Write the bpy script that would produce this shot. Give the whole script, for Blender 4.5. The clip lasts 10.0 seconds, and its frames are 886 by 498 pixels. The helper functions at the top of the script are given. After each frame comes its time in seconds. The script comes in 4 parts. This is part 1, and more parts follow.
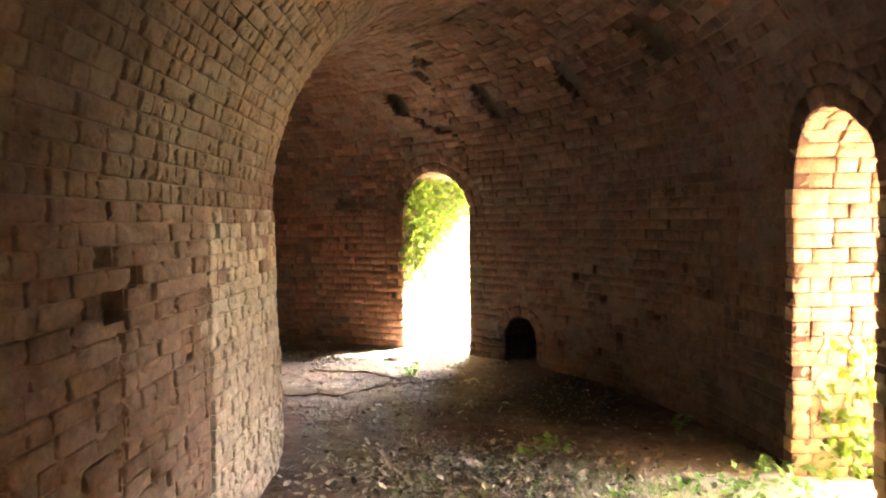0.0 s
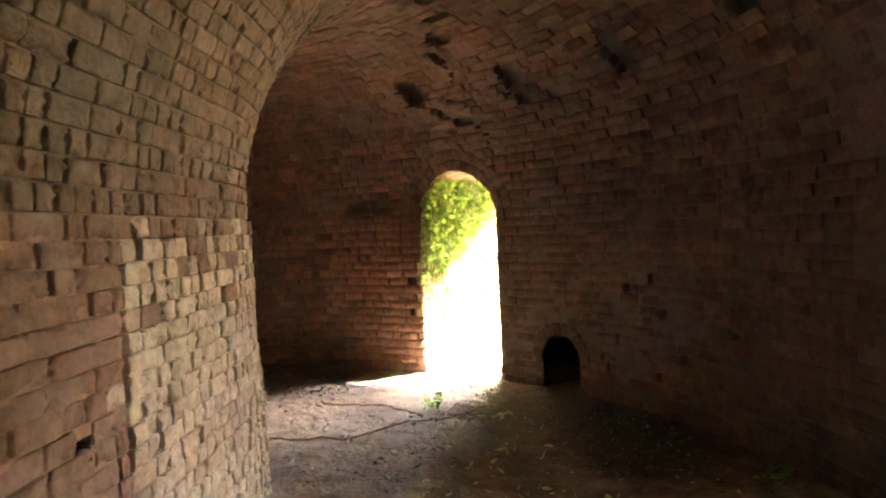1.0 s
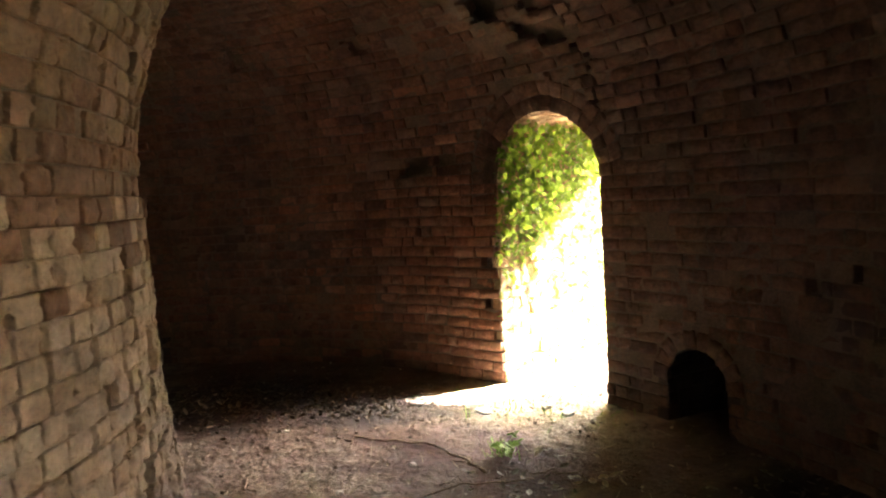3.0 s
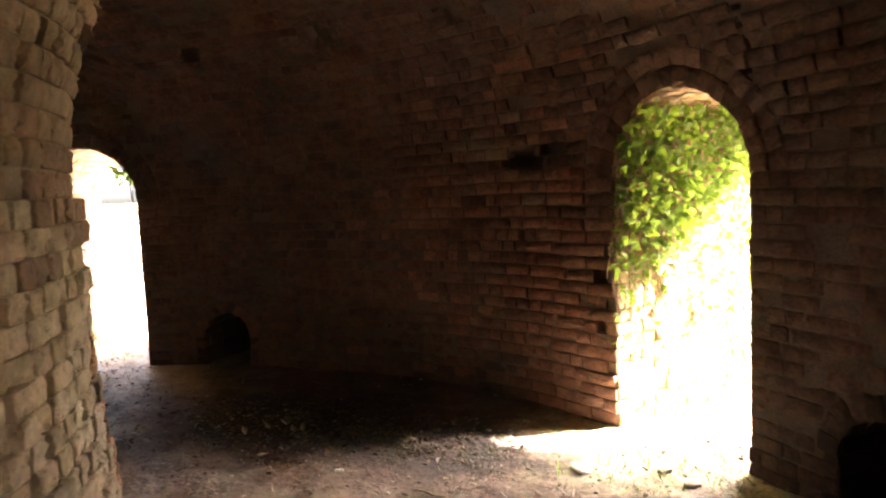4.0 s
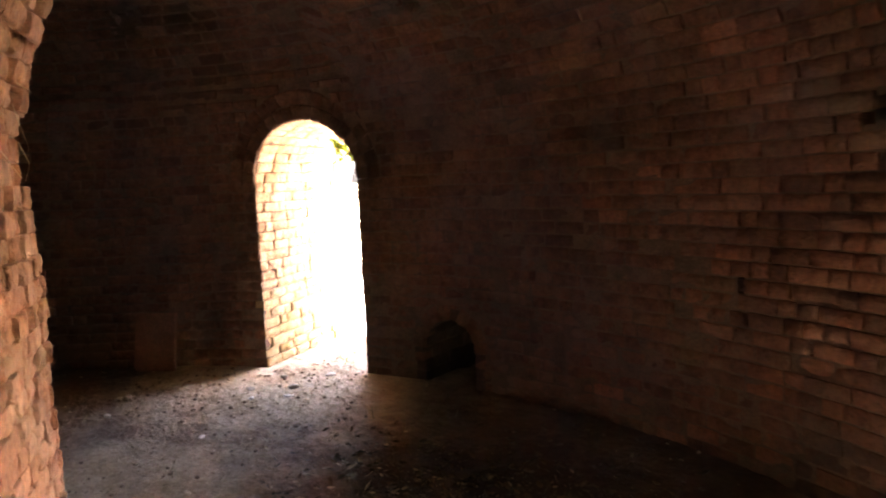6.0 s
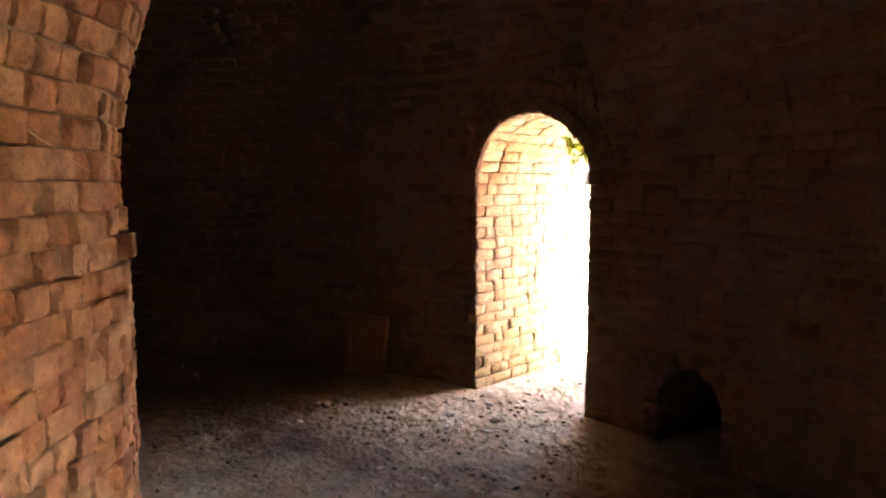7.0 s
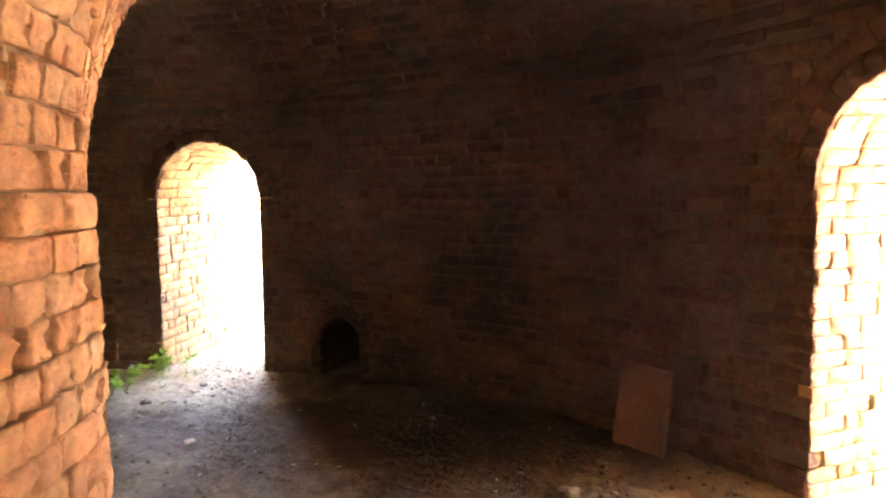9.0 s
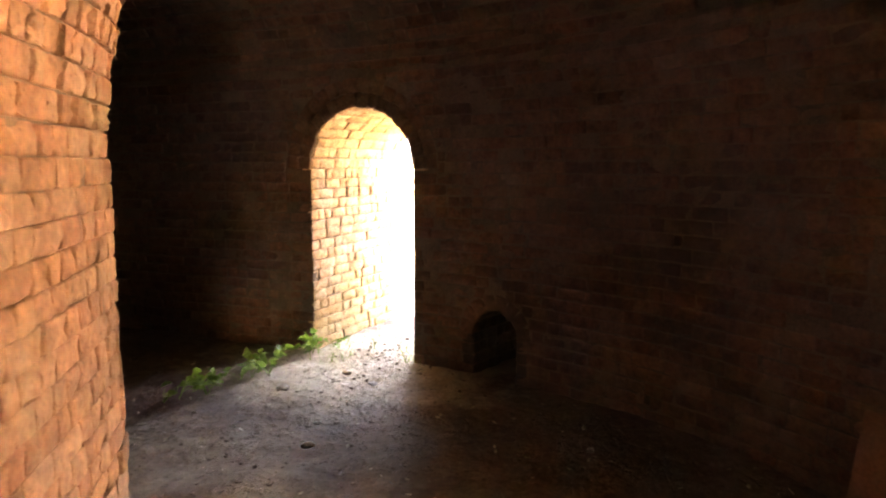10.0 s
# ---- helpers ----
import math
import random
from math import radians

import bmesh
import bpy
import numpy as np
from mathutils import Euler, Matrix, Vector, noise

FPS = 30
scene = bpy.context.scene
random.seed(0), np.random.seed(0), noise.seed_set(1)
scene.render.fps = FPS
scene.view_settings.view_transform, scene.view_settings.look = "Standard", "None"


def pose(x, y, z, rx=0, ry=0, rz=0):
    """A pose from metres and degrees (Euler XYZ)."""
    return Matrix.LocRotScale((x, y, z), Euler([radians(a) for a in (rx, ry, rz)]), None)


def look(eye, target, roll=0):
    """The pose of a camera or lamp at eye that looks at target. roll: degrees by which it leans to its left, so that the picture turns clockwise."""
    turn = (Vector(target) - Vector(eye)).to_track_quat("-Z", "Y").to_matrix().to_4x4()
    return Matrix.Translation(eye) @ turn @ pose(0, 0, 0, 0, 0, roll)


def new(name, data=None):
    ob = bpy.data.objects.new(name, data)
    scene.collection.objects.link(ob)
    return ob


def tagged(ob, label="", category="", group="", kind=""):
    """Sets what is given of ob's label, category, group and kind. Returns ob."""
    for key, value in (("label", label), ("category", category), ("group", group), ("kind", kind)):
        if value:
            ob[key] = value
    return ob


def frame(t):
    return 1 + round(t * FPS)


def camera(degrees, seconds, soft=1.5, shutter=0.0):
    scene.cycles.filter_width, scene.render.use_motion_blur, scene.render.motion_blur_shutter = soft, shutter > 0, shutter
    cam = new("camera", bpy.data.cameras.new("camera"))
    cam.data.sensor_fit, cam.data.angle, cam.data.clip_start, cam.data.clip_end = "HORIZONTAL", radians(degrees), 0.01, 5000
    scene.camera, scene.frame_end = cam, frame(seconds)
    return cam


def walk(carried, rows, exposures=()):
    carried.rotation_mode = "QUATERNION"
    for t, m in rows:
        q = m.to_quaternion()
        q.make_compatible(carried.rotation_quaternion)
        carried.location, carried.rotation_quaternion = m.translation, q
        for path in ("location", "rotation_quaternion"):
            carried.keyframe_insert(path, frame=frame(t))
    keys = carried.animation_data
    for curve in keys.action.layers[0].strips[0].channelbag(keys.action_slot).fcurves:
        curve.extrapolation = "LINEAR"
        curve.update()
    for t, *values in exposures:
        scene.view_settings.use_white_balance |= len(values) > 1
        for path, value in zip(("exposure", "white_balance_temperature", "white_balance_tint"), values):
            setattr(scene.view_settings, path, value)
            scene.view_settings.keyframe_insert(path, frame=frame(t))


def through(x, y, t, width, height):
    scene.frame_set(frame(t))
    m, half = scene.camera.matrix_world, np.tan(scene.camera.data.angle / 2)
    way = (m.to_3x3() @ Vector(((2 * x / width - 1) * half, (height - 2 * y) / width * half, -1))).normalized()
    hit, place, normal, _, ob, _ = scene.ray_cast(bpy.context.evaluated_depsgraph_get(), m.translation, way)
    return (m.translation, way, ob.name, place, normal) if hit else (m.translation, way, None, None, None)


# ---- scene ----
cam = camera(64.1, 10.0, soft=2.1, shutter=0.3)
PATH = [
    (0, (-0.005, -0.064, 1.496), (-0.02, 1.934, 1.42), -0.8),
    (0.5, (-0.037, 0.461, 1.497), (-0.06, 2.46, 1.431), -0.4),
    (1, (-0.004, 0.971, 1.497), (-0.089, 2.969, 1.439), -2.5),
    (1.5, (0.08, 1.419, 1.509), (-0.136, 3.405, 1.412), -1.4),
    (2, (0.08, 1.937, 1.52), (-0.147, 3.921, 1.412), -2.2),
    (3.5, (0.184, 3.392, 1.551), (-0.403, 5.295, 1.363), -3.4),
    (4, (0.239, 3.92, 1.564), (-0.563, 5.744, 1.392), -2.5),
    (4.5, (0.191, 4.394, 1.547), (-0.732, 6.164, 1.416), -1.5),
    (5, (0.004, 4.77, 1.547), (-1.11, 6.425, 1.399), -2.3),
    (6.5, (-0.666, 5.932, 1.565), (-2.348, 6.995, 1.363), -1.3),
    (7, (-0.992, 6.242, 1.583), (-2.849, 6.96, 1.396), 0.2),
    (7.5, (-1.312, 6.439, 1.576), (-3.225, 6.998, 1.413), -0.5),
    (8, (-1.644, 6.63, 1.562), (-3.618, 6.914, 1.413), -2.6),
    (8.5, (-1.944, 6.785, 1.583), (-3.939, 6.782, 1.449), -0.1),
    (9, (-2.318, 6.887, 1.576), (-4.303, 6.72, 1.406), -0.8),
    (9.5, (-2.766, 6.969, 1.565), (-4.698, 6.494, 1.36), -1.9),
    (10, (-3.272, 6.993, 1.565), (-5.122, 6.273, 1.325), -0.1),
]
EXPOSURES = [(0.0, 7.35, 5900, 8), (1.0, 7.08, 5850, 8), (2.0, 6.75, 5700, 7), (3.5, 6.15, 6050, 9), (5.0, 6.78, 6000, 12), (6.5, 7.00, 6500, 19), (7.0, 6.50, 6700, 16), (7.5, 6.50, 6900, 18), (8.0, 6.70, 7200, 18), (8.5, 7.60, 7300, 18), (9.0, 8.30, 7400, 18), (9.5, 8.30, 7100, 17), (10.0, 8.00, 8400, 19)]
walk(cam, [(t, look(eye, target, roll)) for t, eye, target, roll in PATH], EXPOSURES)

# ---- daylight ----
SUN_ELEVATION, SUN_AZIMUTH = 39.0, 32.0      # degrees; azimuth counted from +x towards +y
world = bpy.data.worlds.new("sky")
scene.world = world
world.use_nodes = True
sky = world.node_tree.nodes.new("ShaderNodeTexSky")
sky.sky_type, sky.sun_disc = "NISHITA", False
sky.sun_elevation, sky.sun_rotation = radians(SUN_ELEVATION), radians(90 - SUN_AZIMUTH)
sky.air_density, sky.dust_density, sky.ozone_density = 0.7, 7.0, 0.6
back = world.node_tree.nodes["Background"]
world.node_tree.links.new(sky.outputs["Color"], back.inputs["Color"])
back.inputs["Strength"].default_value = 0.15
sun = new("sun", bpy.data.lights.new("sun", "SUN"))
sun.data.energy, sun.data.angle, sun.data.color = 5.0, radians(0.53), (1.0, 0.93, 0.82)
ce, se = math.cos(radians(SUN_ELEVATION)), math.sin(radians(SUN_ELEVATION))
SUN_WAY = Vector((ce * math.cos(radians(SUN_AZIMUTH)), ce * math.sin(radians(SUN_AZIMUTH)), se))
sun.matrix_world = look(SUN_WAY * 60, (0, 0, 0))


# ---- materials ----
def shader(name, rough=0.9):
    m = bpy.data.materials.new(name)
    m.use_nodes = True
    t = m.node_tree
    b = t.nodes["Principled BSDF"]
    b.inputs["Roughness"].default_value = rough
    b.inputs["Specular IOR Level"].default_value = 0.25
    return m, t, b


def node(t, kind, **values):
    n = t.nodes.new(kind)
    for k, v in values.items():
        n.inputs[k.replace("_", " ")].default_value = v
    return n


def noise_of(t, scale, detail=6.0, rough=0.6, vec=None):
    n = node(t, "ShaderNodeTexNoise", Scale=scale, Detail=detail, Roughness=rough)
    if vec is None:
        vec = t.nodes.new("ShaderNodeNewGeometry").outputs["Position"]
    t.links.new(vec, n.inputs["Vector"])
    return n.outputs["Fac"]


def ramp_of(t, fac, stops):
    r = t.nodes.new("ShaderNodeValToRGB")
    e = r.color_ramp.elements
    while len(e) < len(stops):
        e.new(0.5)
    for el, (p, c) in zip(e, stops):
        el.position, el.color = p, (*c, 1)
    t.links.new(fac, r.inputs["Fac"])
    return r.outputs["Color"]


def mix_of(t, fac, a, b, blend="MIX"):
    m = t.nodes.new("ShaderNodeMix")
    m.data_type, m.blend_type = "RGBA", blend
    for v, i in ((fac, 0), (a, 6), (b, 7)):
        if isinstance(v, (int, float)):
            m.inputs[i].default_value = v
        elif isinstance(v, tuple):
            m.inputs[i].default_value = (*v, 1)
        else:
            t.links.new(v, m.inputs[i])
    return m.outputs[2]


def maths(t, op, a, b=0.0):
    m = t.nodes.new("ShaderNodeMath")
    m.operation = op
    for v, i in ((a, 0), (b, 1)):
        if isinstance(v, (int, float)):
            m.inputs[i].default_value = v
        else:
            t.links.new(v, m.inputs[i])
    return m.outputs[0]


def bump_of(t, b, heights, strength=0.6, dist=0.01):
    u = node(t, "ShaderNodeBump", Strength=strength, Distance=dist)
    t.links.new(heights, u.inputs["Height"])
    t.links.new(u.outputs["Normal"], b.inputs["Normal"])


def brick_material(name, tones, grime=(0.05, 0.04, 0.032), pale=(0.42, 0.37, 0.29), grime_amount=1.0, ochre=False):
    """Old fired brick: every brick its own tone, lime bloom, soot stains, pitted face."""
    m, t, b = shader(name, 0.93)
    geo, obj = t.nodes.new("ShaderNodeNewGeometry"), t.nodes.new("ShaderNodeObjectInfo")
    own = maths(t, "FRACT", maths(t, "ADD", geo.outputs["Random Per Island"], obj.outputs["Random"]))
    c = ramp_of(t, own, [(i / (len(tones) - 1), tone) for i, tone in enumerate(tones)])
    fine = noise_of(t, 38.0, 8, 0.7)
    c = mix_of(t, 0.55, c, ramp_of(t, fine, [(0.3, (0.45, 0.42, 0.4)), (0.7, (1.35, 1.3, 1.22))]), "MULTIPLY")
    c = mix_of(t, 0.6, c, ramp_of(t, noise_of(t, 13.0, 6, 0.68), [(0.34, (0.5, 0.45, 0.42)), (0.52, (1.0, 1.0, 1.0)), (0.68, (1.42, 1.36, 1.25))]), "MULTIPLY")
    broad = noise_of(t, 1.1, 5, 0.62)
    lime = maths(t, "MULTIPLY", ramp_fac(t, noise_of(t, 2.3, 7, 0.7), 0.52, 0.72), 0.55)
    c = mix_of(t, lime, c, pale)
    soot = maths(t, "MULTIPLY", ramp_fac(t, broad, 0.5, 0.72), 0.6 * grime_amount)
    c = mix_of(t, soot, c, grime)
    if ochre:                                          # damp ochre bloom that climbs from the ground
        xyz = t.nodes.new("ShaderNodeSeparateXYZ")
        t.links.new(geo.outputs["Position"], xyz.inputs[0])
        rise = maths(t, "SUBTRACT", maths(t, "MULTIPLY", noise_of(t, 2.4, 6, 0.65), 1.5), xyz.outputs["Z"])
        c = mix_of(t, maths(t, "MULTIPLY", ramp_fac(t, rise, -0.1, 0.45), 0.6), c, (0.3, 0.2, 0.075))
    pits = ramp_fac(t, noise_of(t, 95.0, 3, 0.5), 0.62, 0.72)
    c = mix_of(t, maths(t, "MULTIPLY", pits, 0.5), c, (0.07, 0.05, 0.04))
    t.links.new(c, b.inputs["Base Color"])
    h = maths(t, "ADD", maths(t, "MULTIPLY", fine, 0.7), maths(t, "SUBTRACT", maths(t, "MULTIPLY", noise_of(t, 14.0, 5), 0.8), maths(t, "MULTIPLY", pits, 0.4)))
    bump_of(t, b, h, 1.0, 0.023)
    return m


def ramp_fac(t, fac, lo, hi):
    r = node(t, "ShaderNodeMapRange")
    t.links.new(fac, r.inputs["Value"])
    r.inputs["From Min"].default_value, r.inputs["From Max"].default_value = lo, hi
    return r.outputs["Result"]


def earthy(name, stops, scale=3.0, fine_scale=60.0, rough=0.95, bump=0.8, dist=0.012):
    m, t, b = shader(name, rough)
    c = ramp_of(t, noise_of(t, scale, 8, 0.68), stops)
    f = noise_of(t, fine_scale, 6, 0.7)
    c = mix_of(t, 0.6, c, ramp_of(t, f, [(0.3, (0.5, 0.48, 0.46)), (0.7, (1.4, 1.36, 1.3))]), "MULTIPLY")
    t.links.new(c, b.inputs["Base Color"])
    bump_of(t, b, maths(t, "ADD", f, maths(t, "MULTIPLY", noise_of(t, fine_scale * 0.25, 5), 1.2)), bump, dist)
    return m


def leafy(name, low, high, through=0.45):
    """Thin leaves that let the light through."""
    m, t, b = shader(name, 0.5)
    geo = t.nodes.new("ShaderNodeNewGeometry")
    c = ramp_of(t, geo.outputs["Random Per Island"], [(0.0, low), (1.0, high)])
    c = mix_of(t, 0.35, c, ramp_of(t, noise_of(t, 45.0, 3), [(0.3, (0.5, 0.5, 0.45)), (0.7, (1.3, 1.3, 1.1))]), "MULTIPLY")
    t.links.new(c, b.inputs["Base Color"])
    tr = t.nodes.new("ShaderNodeBsdfTranslucent")
    t.links.new(mix_of(t, 0.45, c, (0.34, 0.44, 0.03)), tr.inputs["Color"])
    mx = t.nodes.new("ShaderNodeMixShader")
    mx.inputs[0].default_value = through
    t.links.new(b.outputs[0], mx.inputs[1])
    t.links.new(tr.outputs[0], mx.inputs[2])
    t.links.new(mx.outputs[0], t.nodes["Material Output"].inputs["Surface"])
    return m


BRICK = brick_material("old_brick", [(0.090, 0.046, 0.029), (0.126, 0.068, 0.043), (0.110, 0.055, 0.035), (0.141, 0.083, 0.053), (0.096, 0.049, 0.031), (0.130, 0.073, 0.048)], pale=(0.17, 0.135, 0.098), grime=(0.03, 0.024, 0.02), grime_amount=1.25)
BRICK_ARM = brick_material("dull_brick", [(0.112, 0.063, 0.040), (0.138, 0.083, 0.054), (0.119, 0.067, 0.043), (0.151, 0.094, 0.065)], pale=(0.23, 0.185, 0.135), grime=(0.05, 0.038, 0.03), grime_amount=0.9)
# vault over the core: browner and darker than the grey head below
BRICK_VAULT = brick_material("brown_vault_brick", [(0.106, 0.066, 0.040), (0.138, 0.089, 0.055), (0.113, 0.071, 0.043), (0.150, 0.100, 0.062)], pale=(0.19, 0.155, 0.105), grime=(0.04, 0.03, 0.022), grime_amount=1.1)
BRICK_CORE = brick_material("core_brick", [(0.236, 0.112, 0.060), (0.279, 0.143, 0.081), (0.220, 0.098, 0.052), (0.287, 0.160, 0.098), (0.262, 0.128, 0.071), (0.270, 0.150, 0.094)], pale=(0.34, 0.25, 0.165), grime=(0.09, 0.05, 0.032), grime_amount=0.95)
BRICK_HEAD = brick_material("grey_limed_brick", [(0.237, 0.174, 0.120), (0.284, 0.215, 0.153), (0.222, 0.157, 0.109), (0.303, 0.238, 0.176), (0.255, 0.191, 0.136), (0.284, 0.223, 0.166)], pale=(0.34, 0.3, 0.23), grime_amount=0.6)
# jamb brick far paler than the wall's: daylight put into its tones
BRICK_JAMB = brick_material("daylit_jamb_brick", [(0.35, 0.21, 0.125), (0.42, 0.28, 0.18), (0.32, 0.185, 0.11), (0.44, 0.32, 0.22)], pale=(0.58, 0.5, 0.4), grime=(0.16, 0.1, 0.06), grime_amount=0.5, ochre=True)
# very dark brick that paints in the shade inside the recesses
BRICK_SHADE = brick_material("shaded_recess_brick", [(0.05, 0.033, 0.025), (0.07, 0.047, 0.036), (0.058, 0.038, 0.029)], pale=(0.06, 0.05, 0.04), grime=(0.015, 0.012, 0.01))
# redder brick, with bounced sun beside one doorway put into its tones
BRICK_GLOW = brick_material("sun_glow_brick", [(0.140, 0.064, 0.038), (0.185, 0.092, 0.056), (0.155, 0.073, 0.044), (0.195, 0.105, 0.066), (0.135, 0.060, 0.036)], pale=(0.23, 0.15, 0.1), grime=(0.05, 0.028, 0.02), grime_amount=1.0)
MORTAR = earthy("crumbling_mortar", [(0.3, (0.065, 0.045, 0.032)), (0.7, (0.135, 0.095, 0.067))], 5.0, 80.0)
MORTAR_CORE = earthy("earthy_brown_mortar", [(0.3, (0.1, 0.056, 0.033)), (0.7, (0.2, 0.122, 0.075))], 6.0, 70.0)


def floor_material():
    """Dark reddish earth, paled by dusty soil and painted daylight at doorways and mid-gallery."""
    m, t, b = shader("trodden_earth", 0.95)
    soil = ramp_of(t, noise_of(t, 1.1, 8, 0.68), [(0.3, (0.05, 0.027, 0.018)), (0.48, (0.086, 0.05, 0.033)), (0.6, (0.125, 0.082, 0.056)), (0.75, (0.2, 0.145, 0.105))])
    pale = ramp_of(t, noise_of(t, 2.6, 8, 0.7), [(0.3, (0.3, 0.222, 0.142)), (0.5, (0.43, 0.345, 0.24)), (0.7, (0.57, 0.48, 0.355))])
    # pale mask: dusty soil together with daylight put into the colour
    dust_light = t.nodes.new("ShaderNodeAttribute")
    dust_light.attribute_name = "dust_light"
    edge = maths(t, "ADD", dust_light.outputs["Fac"], maths(t, "MULTIPLY", maths(t, "SUBTRACT", noise_of(t, 3.5, 7, 0.7), 0.5), 0.9))
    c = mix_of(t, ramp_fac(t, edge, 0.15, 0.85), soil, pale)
    # darker beds: leaf litter with the wall's shade put into the soil colour
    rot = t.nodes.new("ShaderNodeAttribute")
    rot.attribute_name = "litter_shade"
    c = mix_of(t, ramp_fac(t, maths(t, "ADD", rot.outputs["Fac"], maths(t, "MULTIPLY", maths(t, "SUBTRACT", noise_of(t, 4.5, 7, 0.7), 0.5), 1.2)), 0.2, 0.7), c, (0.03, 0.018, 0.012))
    f = noise_of(t, 24.0, 6, 0.7)
    c = mix_of(t, 0.6, c, ramp_of(t, f, [(0.3, (0.5, 0.48, 0.46)), (0.7, (1.4, 1.36, 1.3))]), "MULTIPLY")
    t.links.new(c, b.inputs["Base Color"])
    bump_of(t, b, maths(t, "ADD", f, maths(t, "MULTIPLY", noise_of(t, 7.0, 6), 1.6)), 1.0, 0.045)
    return m


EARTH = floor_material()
BOUNCE_GROUND = earthy("pale_bounce_ground", [(0.3, (0.44, 0.37, 0.27)), (0.7, (0.64, 0.56, 0.44))], 1.5, 30.0)
GRASS_GROUND = earthy("dry_grass_ground", [(0.3, (0.15, 0.14, 0.07)), (0.7, (0.3, 0.27, 0.16))], 0.8, 25.0)

# ---- plan: a vaulted gallery that runs straight, bends half round a core and runs back ----
CX, CY = -3.2, 4.0
R_OUT, R_IN, THICK = 5.13, 2.13, 1.5
SPRING, SPRING_IN = 1.664, 1.58
R_MID, V_A, V_B = (R_OUT + R_IN) / 2, (R_OUT - R_IN) / 2, 1.5
COURSE, CORE_COURSE, CORE_BASE = 0.084, 0.072, -0.076
STRAIGHT = 9.0                    # length of each straight arm


def along(r, u, r0):
    """Plan point, unit way along and unit way outwards at radius r; u is counted in metres at radius r0."""
    if u < 0:
        return Vector((CX + r, CY + u, 0)), Vector((0, 1, 0)), Vector((1, 0, 0))
    if u > math.pi * r0:
        return Vector((CX - r, CY - (u - math.pi * r0), 0)), Vector((0, -1, 0)), Vector((-1, 0, 0))
    a = u / r0
    o = Vector((math.cos(a), math.sin(a), 0))
    return Vector((CX, CY, 0)) + r * o, Vector((-o.y, o.x, 0)), o


FACETS = [(46.0, 84.0), (104.0, 142.0)]     # flat stretches of the core's round head


def core_dent(theta):
    """How far the core's face lies behind the full circle."""
    for a, c in FACETS:
        if a < theta < c:
            dent = R_IN * (1 - math.cos(radians(c - a) / 2) / math.cos(radians(theta - (a + c) / 2)))
            break
    else:
        dent = 0.0
    return dent + 0.004 * math.exp(-((theta - 86) / 9) ** 2) + 0.0125 * math.exp(-((theta - 105) / 8) ** 2) + 0.012 * math.exp(-((theta - 118) / 7) ** 2)


def vault_dent(theta, f):
    """Share of the core's dents that the vault keeps at an angle up its curve."""
    k = 0.7 + 14.0 * min(1.0, max(0.0, (theta - 128) / 10))
    c = max(0.0, -math.cos(f))
    return c ** k + 1.6 * math.exp(-((theta - 106) / 8) ** 2) * min(1.0, 3.5 * math.sin(f)) * c * c


def along_core(r, u, r0=None, part=1.0):
    """As along(), on the core's own outline."""
    r0 = r0 or R_IN
    pts = []
    for d in (-0.02, 0.0, 0.02):
        q, _, _ = along(r - part * core_dent(math.degrees((u + d) / r0)), u + d, r0)
        pts.append(q)
    t = (pts[2] - pts[0]).normalized()
    return pts[1], t, Vector((t.y, -t.x, 0))


def arc_u(theta, r=R_OUT):
    return radians(theta) * r if 0 <= theta <= 180 else (r * math.sin(radians(theta)) if theta < 0 else math.pi * r + r * math.sin(radians(theta - 180)))


def outer_r(z):
    """Radius of the outer face, wall below and vault above."""
    if z <= SPRING:
        return R_OUT
    return R_MID + V_A * math.sqrt(max(0.0, 1 - ((z - SPRING) / V_B) ** 2))


# openings in the outer wall: place along it, half width, height of the arch's spring, ring of voussoirs
DOOR_HALF, DOOR_SPRING, DOOR_RING = 0.485, 1.575, 0.22
NICHE_HALF, NICHE_SPRING, NICHE_RING = 0.225, 0.27, 0.12
# the last two are unseen, added at regular spacing to light the arms
DOORS = [-0.455, arc_u(53.7), arc_u(115.9), arc_u(176.3) + 0.011, arc_u(176.3) + 5.6, -6.05]
NICHES = [arc_u(-18.8), arc_u(40.0), arc_u(101.6), arc_u(163.6) - 0.06]
NICHE_HALVES = [NICHE_HALF, NICHE_HALF, NICHE_HALF, 0.19]
DOOR_HALVES = [0.385, DOOR_HALF, DOOR_HALF, 0.475, DOOR_HALF, DOOR_HALF]
DOOR_TOP = DOOR_SPRING + DOOR_HALF
DOOR_DROPS = [0.02, 0.0, 0.0, 0.06, 0.0, 0.0]      # how much lower each one ends
OPENINGS = [(u, w, DOOR_TOP - w - d, DOOR_RING) for u, w, d in zip(DOORS, DOOR_HALVES, DOOR_DROPS)] + [(u, w, NICHE_SPRING + NICHE_HALF - w, NICHE_RING) for u, w in zip(NICHES, NICHE_HALVES)]


def blocked(z, ring=1.0, gap=0.012):
    """Intervals along the outer wall that openings take up at height z."""
    out = []
    for u, half, spring, rg in OPENINGS:
        if z < spring - 0.02:
            out.append((u - half, u + half))
        else:
            r = half + rg * ring + gap
            if z - spring < r:
                w = math.sqrt(r * r - max(0.0, z - spring) ** 2)
                out.append((u - w, u + w))
    return out


def free_runs(u0, u1, cuts):
    runs = [(u0, u1)]
    for a, b in cuts:
        nxt = []
        for p, q in runs:
            if b <= p or a >= q:
                nxt.append((p, q))
            else:
                if a > p:
                    nxt.append((p, a))
                if b < q:
                    nxt.append((b, q))
        runs = nxt
    return runs


